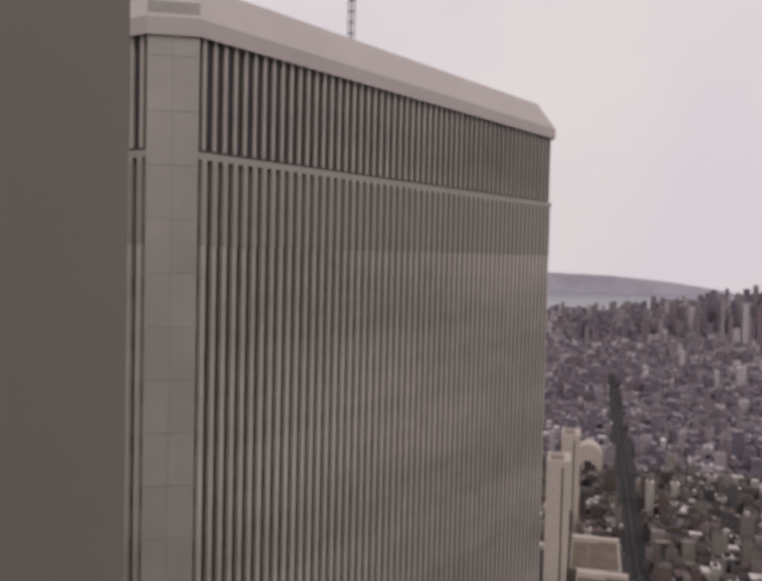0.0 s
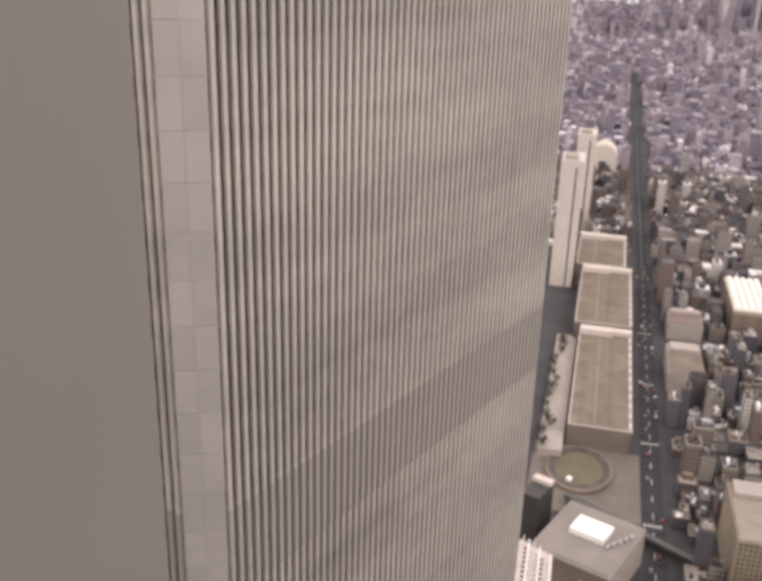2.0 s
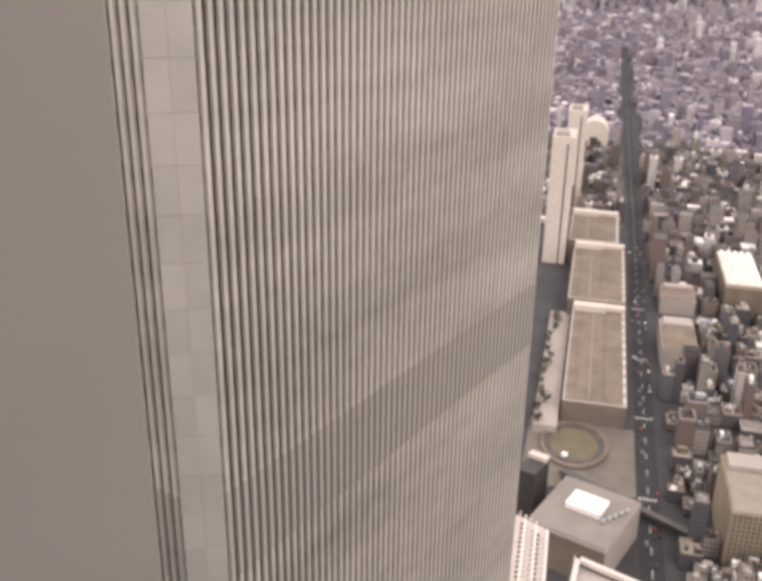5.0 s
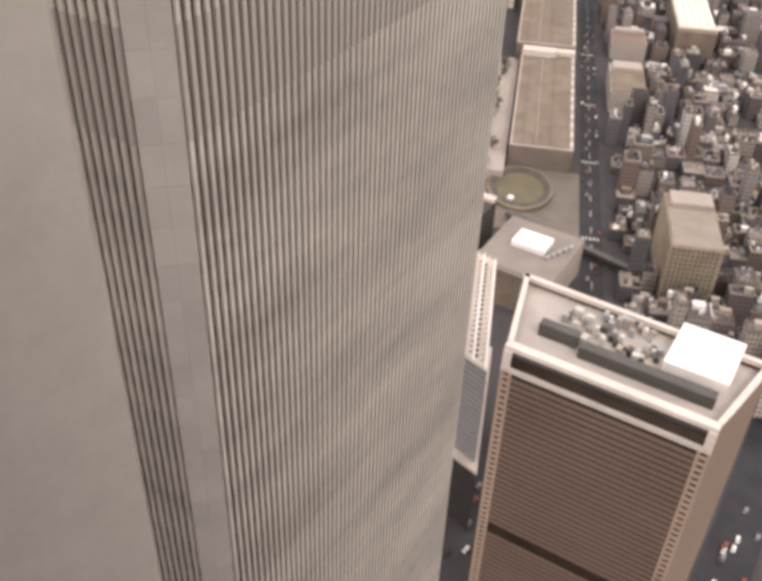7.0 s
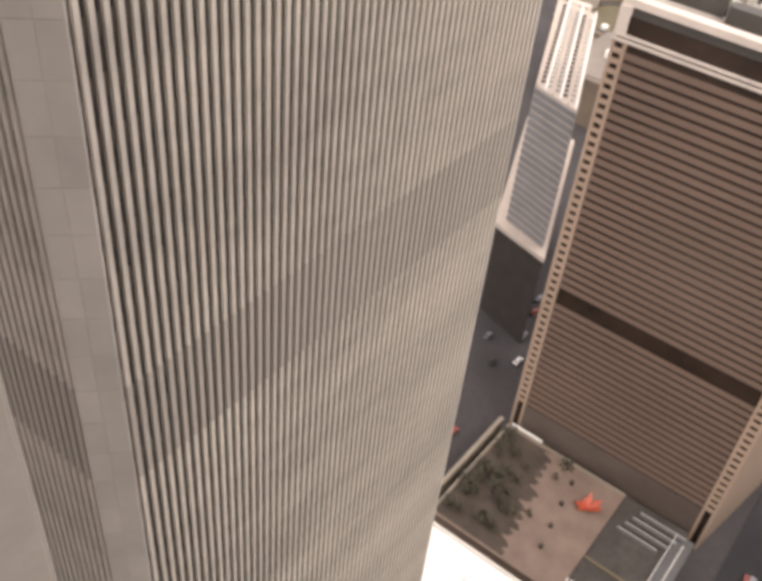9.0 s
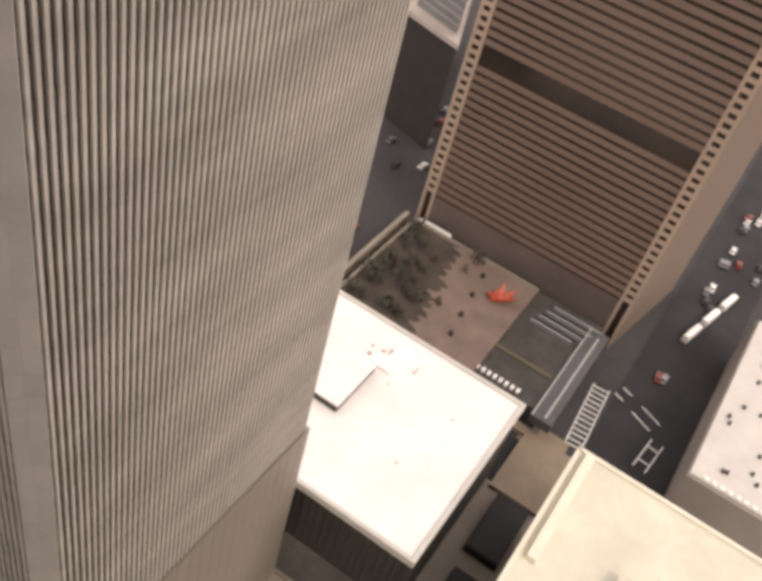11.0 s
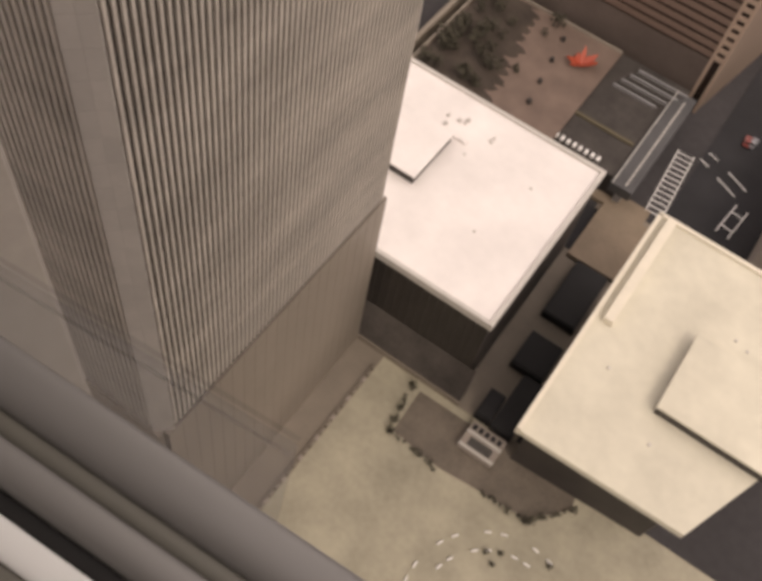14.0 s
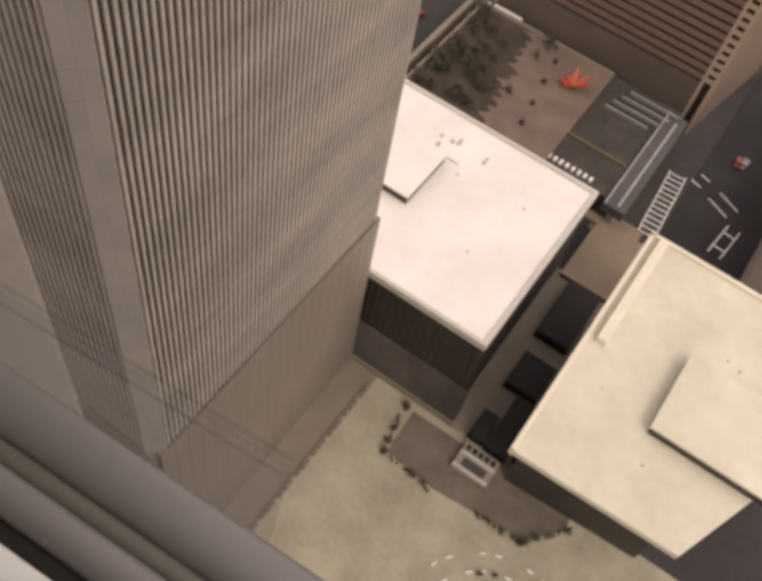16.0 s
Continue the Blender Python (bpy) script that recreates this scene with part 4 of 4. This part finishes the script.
# pale slab towers by the river side
for x, y, h, w in ((-386, 934, 158, 27), (-452, 1130, 150, 26)):
    st = thing("slab_tower", "tall pale concrete apartment slab", "apartment building", "slab towers")
    bm = bmesh.new()
    prism(bm, [(x, y), (x + w * 0.93, y + w * 0.36), (x + w * 0.93 - 18, y + w * 0.36 + 46), (x - 18, y + 46)], 0, h)
    part("body", bm, STONE_PALE, st)
    bm = bmesh.new()
    prism(bm, [(x + 2, y + 6), (x + w * 0.6, y + 12), (x + w * 0.6 - 8, y + 30), (x - 6, y + 25)], h, h + 5)
    part("roof_house", bm, BMCC_PALE, st)
    bm = bmesh.new()
    prism(bm, [(x + w * 0.62, y + w * 0.24 - 0.4), (x + w * 0.68, y + w * 0.26 - 0.4), (x + w * 0.68, y + w * 0.26 + 0.2), (x + w * 0.62, y + w * 0.24 + 0.2)], 0, h - 8)
    part("window_strip", bm, LOUVRE, st)
arch = thing("arched_hall", "pale building with a round arched gable", "building")
bm = bmesh.new()
ax, ay = -556.0, 1502.0
prof = [(-24, 0), (24, 0)] + [(24 * math.cos(k * math.pi / 10), 34 + 26 * math.sin(k * math.pi / 10)) for k in range(11)]
lo = [bm.verts.new(((ax + a * 0.93) * U, (ay + a * 0.36) * U, z * U)) for a, z in prof]
hi = [bm.verts.new(((ax + a * 0.93 - 18) * U, (ay + a * 0.36 + 46) * U, z * U)) for a, z in prof]
for k in range(len(prof)):
    bm.faces.new((lo[k], lo[(k + 1) % len(prof)], hi[(k + 1) % len(prof)], hi[k]))
bm.faces.new(lo)
bm.faces.new(hi[::-1])
part("body", bm, STONE_PALE, arch)
boxes("doorway", [(ax - 7, ax + 6, ay - 3.5, ay - 0.5, 0, 30)], LOUVRE, arch)

# white ribbed roof house and other marked blocks
mk = thing("warehouse", "square building with a white ribbed roof", "building")
bm = bmesh.new()
prism(bm, rect(405, 520, 88, 128), 0, 32)
part("body", bm, BMCC_ROOF, mk)
bm = bmesh.new()
prism(bm, rect(415, 520, 89, 127), 32, 34)
part("roof", bm, CREAM_ROOF, mk)
for k in range(5):
    bm = bmesh.new()
    prism(bm, rect(416, 519, 92 + k * 7.4, 95 + k * 7.4), 34, 36)
    part("roof_rib", bm, WHITE_ROOF, mk)

used = [(405, 520, 88, 128), (262, 332, 17, 50), (392, 432, 22, 58), (-32, 38, 44, 78)]
for u0, u1, v0, v1, h, roof, lab in ((262, 332, 17, 50, 20, BMCC_ROOF, "broad city block with a tan and brown flat roof"), (392, 432, 22, 58, 18, GRANITE, "low block with a dull red roof"), (-32, 38, 44, 78, 46, WALKWAY, "tan apartment block with a grid of windows")):
    t = thing("city_house", lab, "building", "city houses")
    bm = bmesh.new()
    prism(bm, rect(u0, u1, v0, v1), 0, h)
    part("body", bm, BMCC_PALE if h < 40 else surface("dull_tan_brick", (0.24, 0.195, 0.14), 0.85, 0, 0.2, 0.2, 2, 0.05), t)
    bm = bmesh.new()
    prism(bm, rect(u0 + 1, u1 - (u1 - u0) * 0.3, v0 + 1, v1 - 1), h, h + 0.8)
    part("roof", bm, roof, t)
    bm = bmesh.new()
    prism(bm, rect(u1 - (u1 - u0) * 0.28, u1 - 2, v0 + 3, v1 - 2), h, h + 4)
    part("roof_house", bm, BMCC_PALE, t)
    if h > 40:
        for k in range(10):
            vv = v0 + 1.5 + k * (v1 - v0 - 3) / 10
            bm = bmesh.new()
            for j in range(12):
                prism(bm, rect(u0 - 0.15, u0 + 0.2, vv, vv + 1.7), 3 + j * 3.6, 5 + j * 3.6)
            tagged(part("window_strip", bm, LOUVRE, t), kind="stuff")
rng = random.Random(81)


def house(u0, u1, v0, v1, h, label):
    t = thing("city_house", label, "building", "city houses")
    bm = bmesh.new()
    prism(bm, rect(u0, u1, v0, v1), 0, h)
    part("body", bm, CITY, t)
    bm = bmesh.new()
    e = 0.7
    for a, b, c, d in ((u0, u1, v0, v0 + e), (u0, u1, v1 - e, v1), (u0, u0 + e, v0 + e, v1 - e), (u1 - e, u1, v0 + e, v1 - e)):
        prism(bm, rect(a, b, c, d), h, h + 1.2)
    part("parapet", bm, rng.choice([BMCC_PALE, BMCC_ROOF, WALKWAY, DARK_ROOF, CITY]), t)
    if rng.random() < 0.75:
        du, dv = (u1 - u0) * rng.uniform(0.2, 0.45), (v1 - v0) * rng.uniform(0.2, 0.5)
        a, b = rng.uniform(u0 + 1, u1 - du - 1), rng.uniform(v0 + 1, v1 - dv - 1)
        bm = bmesh.new()
        prism(bm, rect(a, a + du, b, b + dv), h, h + rng.uniform(2, 7))
        part("roof_house", bm, rng.choice([WHITE_ROOF, BMCC_PALE, STEEL, BMCC_ROOF, CITY]), t)
    bm = bmesh.new()
    for k in range(rng.randint(3, 7)):
        a, b, q = rng.uniform(u0 + 1, u1 - 2.5), rng.uniform(v0 + 1, v1 - 2.5), rng.uniform(0.6, 2.2)
        prism(bm, rect(a, a + q, b, b + q * rng.uniform(0.6, 1.6)), h, h + rng.uniform(0.8, 4))
    tagged(part("roof_plant", bm, rng.choice([WHITE_PAINT, STEEL, GREY_TRIM, DARK_WALL, BMCC_PALE]), t), kind="stuff")


def lots():
    """Plots of the street grid inside the view: u and v from the avenue, sizes growing with distance."""
    u = -150.0
    while u < 5350:
        depth = rng.uniform(9, 19) * (1 + max(0, u) / 3600)
        vmin, vmax = -0.105 * (u + 548) - 75, 0.215 * (u + 548) + 35
        v = vmin
        while v < vmax:
            w = rng.uniform(6, 16) * (1 + max(0, u) / 3600)
            gap = rng.choice([0.4, 0.4, 1.0, 6.0])
            on_road = v + w > -12 and v < 12 and u < 2600
            on_campus = u < 660 and v < 12 and v + w > -200
            on_block = any(u + depth > a and u < b and v + w > c and v < d for a, b, c, d in used)
            cross = (u % 118) < 9
            if not (on_road or on_campus or on_block or cross or rng.random() < (0.2 if u < 700 else 0.1)):
                yield u, u + depth, v, v + w
            v += w + gap
        u += depth + rng.choice([0.5, 0.5, 2.0])


count = 0
meshes = {"mid_city": ([], []), "far_city": ([], [])}
labels = ["small brick city house with a flat tar roof", "mid-rise city building with a flat roof and roof house", "city loft building with rows of windows"]
for u0, u1, v0, v1 in lots():
    d = u0 + 548
    r = rng.random()
    h = rng.uniform(5, 15) if r < 0.72 else rng.uniform(15, 30) if r < 0.95 else rng.uniform(30, 55)
    if d > 4300:
        k = max(0.0, (v0 + 0.02 * d) / (0.2 * d))
        h = rng.uniform(20, 60) + (rng.random() ** 3) * (60 + 190 * min(1, k))
    elif d > 1800:
        h *= rng.uniform(0.8, 1.5)
    if count < 285:
        h = min(h, 42)
        house(u0, u1, v0, v1, h, labels[0] if h < 14 else labels[1] if h < 26 else labels[2])
        count += 1
        continue
    tiers = [(u0, u1, v0, v1, 0, h)]
    if rng.random() < 0.6:
        du, dv = (u1 - u0), (v1 - v0)
        tiers.append((u0 + du * 0.2, u0 + du * 0.6, v0 + dv * 0.2, v0 + dv * 0.65, h, h + rng.uniform(2, 8)))
    for a, b, c, e, z0, z1 in tiers:
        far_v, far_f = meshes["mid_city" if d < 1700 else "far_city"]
        k = len(far_v)
        pts = rect(a, b, c, e)
        far_v += [(x * U, y * U, z * U) for z in (z0, z1) for x, y in pts]
        far_f += [(k + 0, k + 1, k + 5, k + 4), (k + 1, k + 2, k + 6, k + 5), (k + 2, k + 3, k + 7, k + 6), (k + 3, k + 0, k + 4, k + 7), (k + 4, k + 5, k + 6, k + 7)]
for name, mat, lab in (("mid_city", CITY, "dense low city blocks with mixed roofs"), ("far_city", CITY_HAZED, "distant dense city blocks with many roofs")):
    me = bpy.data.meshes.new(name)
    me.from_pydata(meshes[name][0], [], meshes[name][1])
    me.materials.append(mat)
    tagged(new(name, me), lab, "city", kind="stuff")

# river and far shore
def shore(x):
    return 7950 + (x + 1700) * (0.30 if x < -1700 else 0.08)


N = 130
XS = [-5400 + 6800 * k / N for k in range(N + 1)]
bm = bmesh.new()
near = [bm.verts.new((x * U, (5300 + (x + 5400) * 0.05) * U, 1 * U)) for x in XS]
far = [bm.verts.new((x * U, shore(x) * U, 97 * U)) for x in XS]
for k in range(N):
    bm.faces.new((near[k], near[k + 1], far[k + 1], far[k]))
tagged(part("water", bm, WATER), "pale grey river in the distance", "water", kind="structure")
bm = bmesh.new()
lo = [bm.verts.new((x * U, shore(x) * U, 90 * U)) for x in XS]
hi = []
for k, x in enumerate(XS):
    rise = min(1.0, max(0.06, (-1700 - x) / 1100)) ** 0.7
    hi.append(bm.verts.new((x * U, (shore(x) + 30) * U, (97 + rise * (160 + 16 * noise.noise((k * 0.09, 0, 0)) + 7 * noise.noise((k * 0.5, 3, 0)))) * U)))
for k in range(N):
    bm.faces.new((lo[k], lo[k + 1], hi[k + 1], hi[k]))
tagged(part("backdrop_shore", bm, HILL), "low far shore with haze painted in its pale grey", "shore", kind="structure")
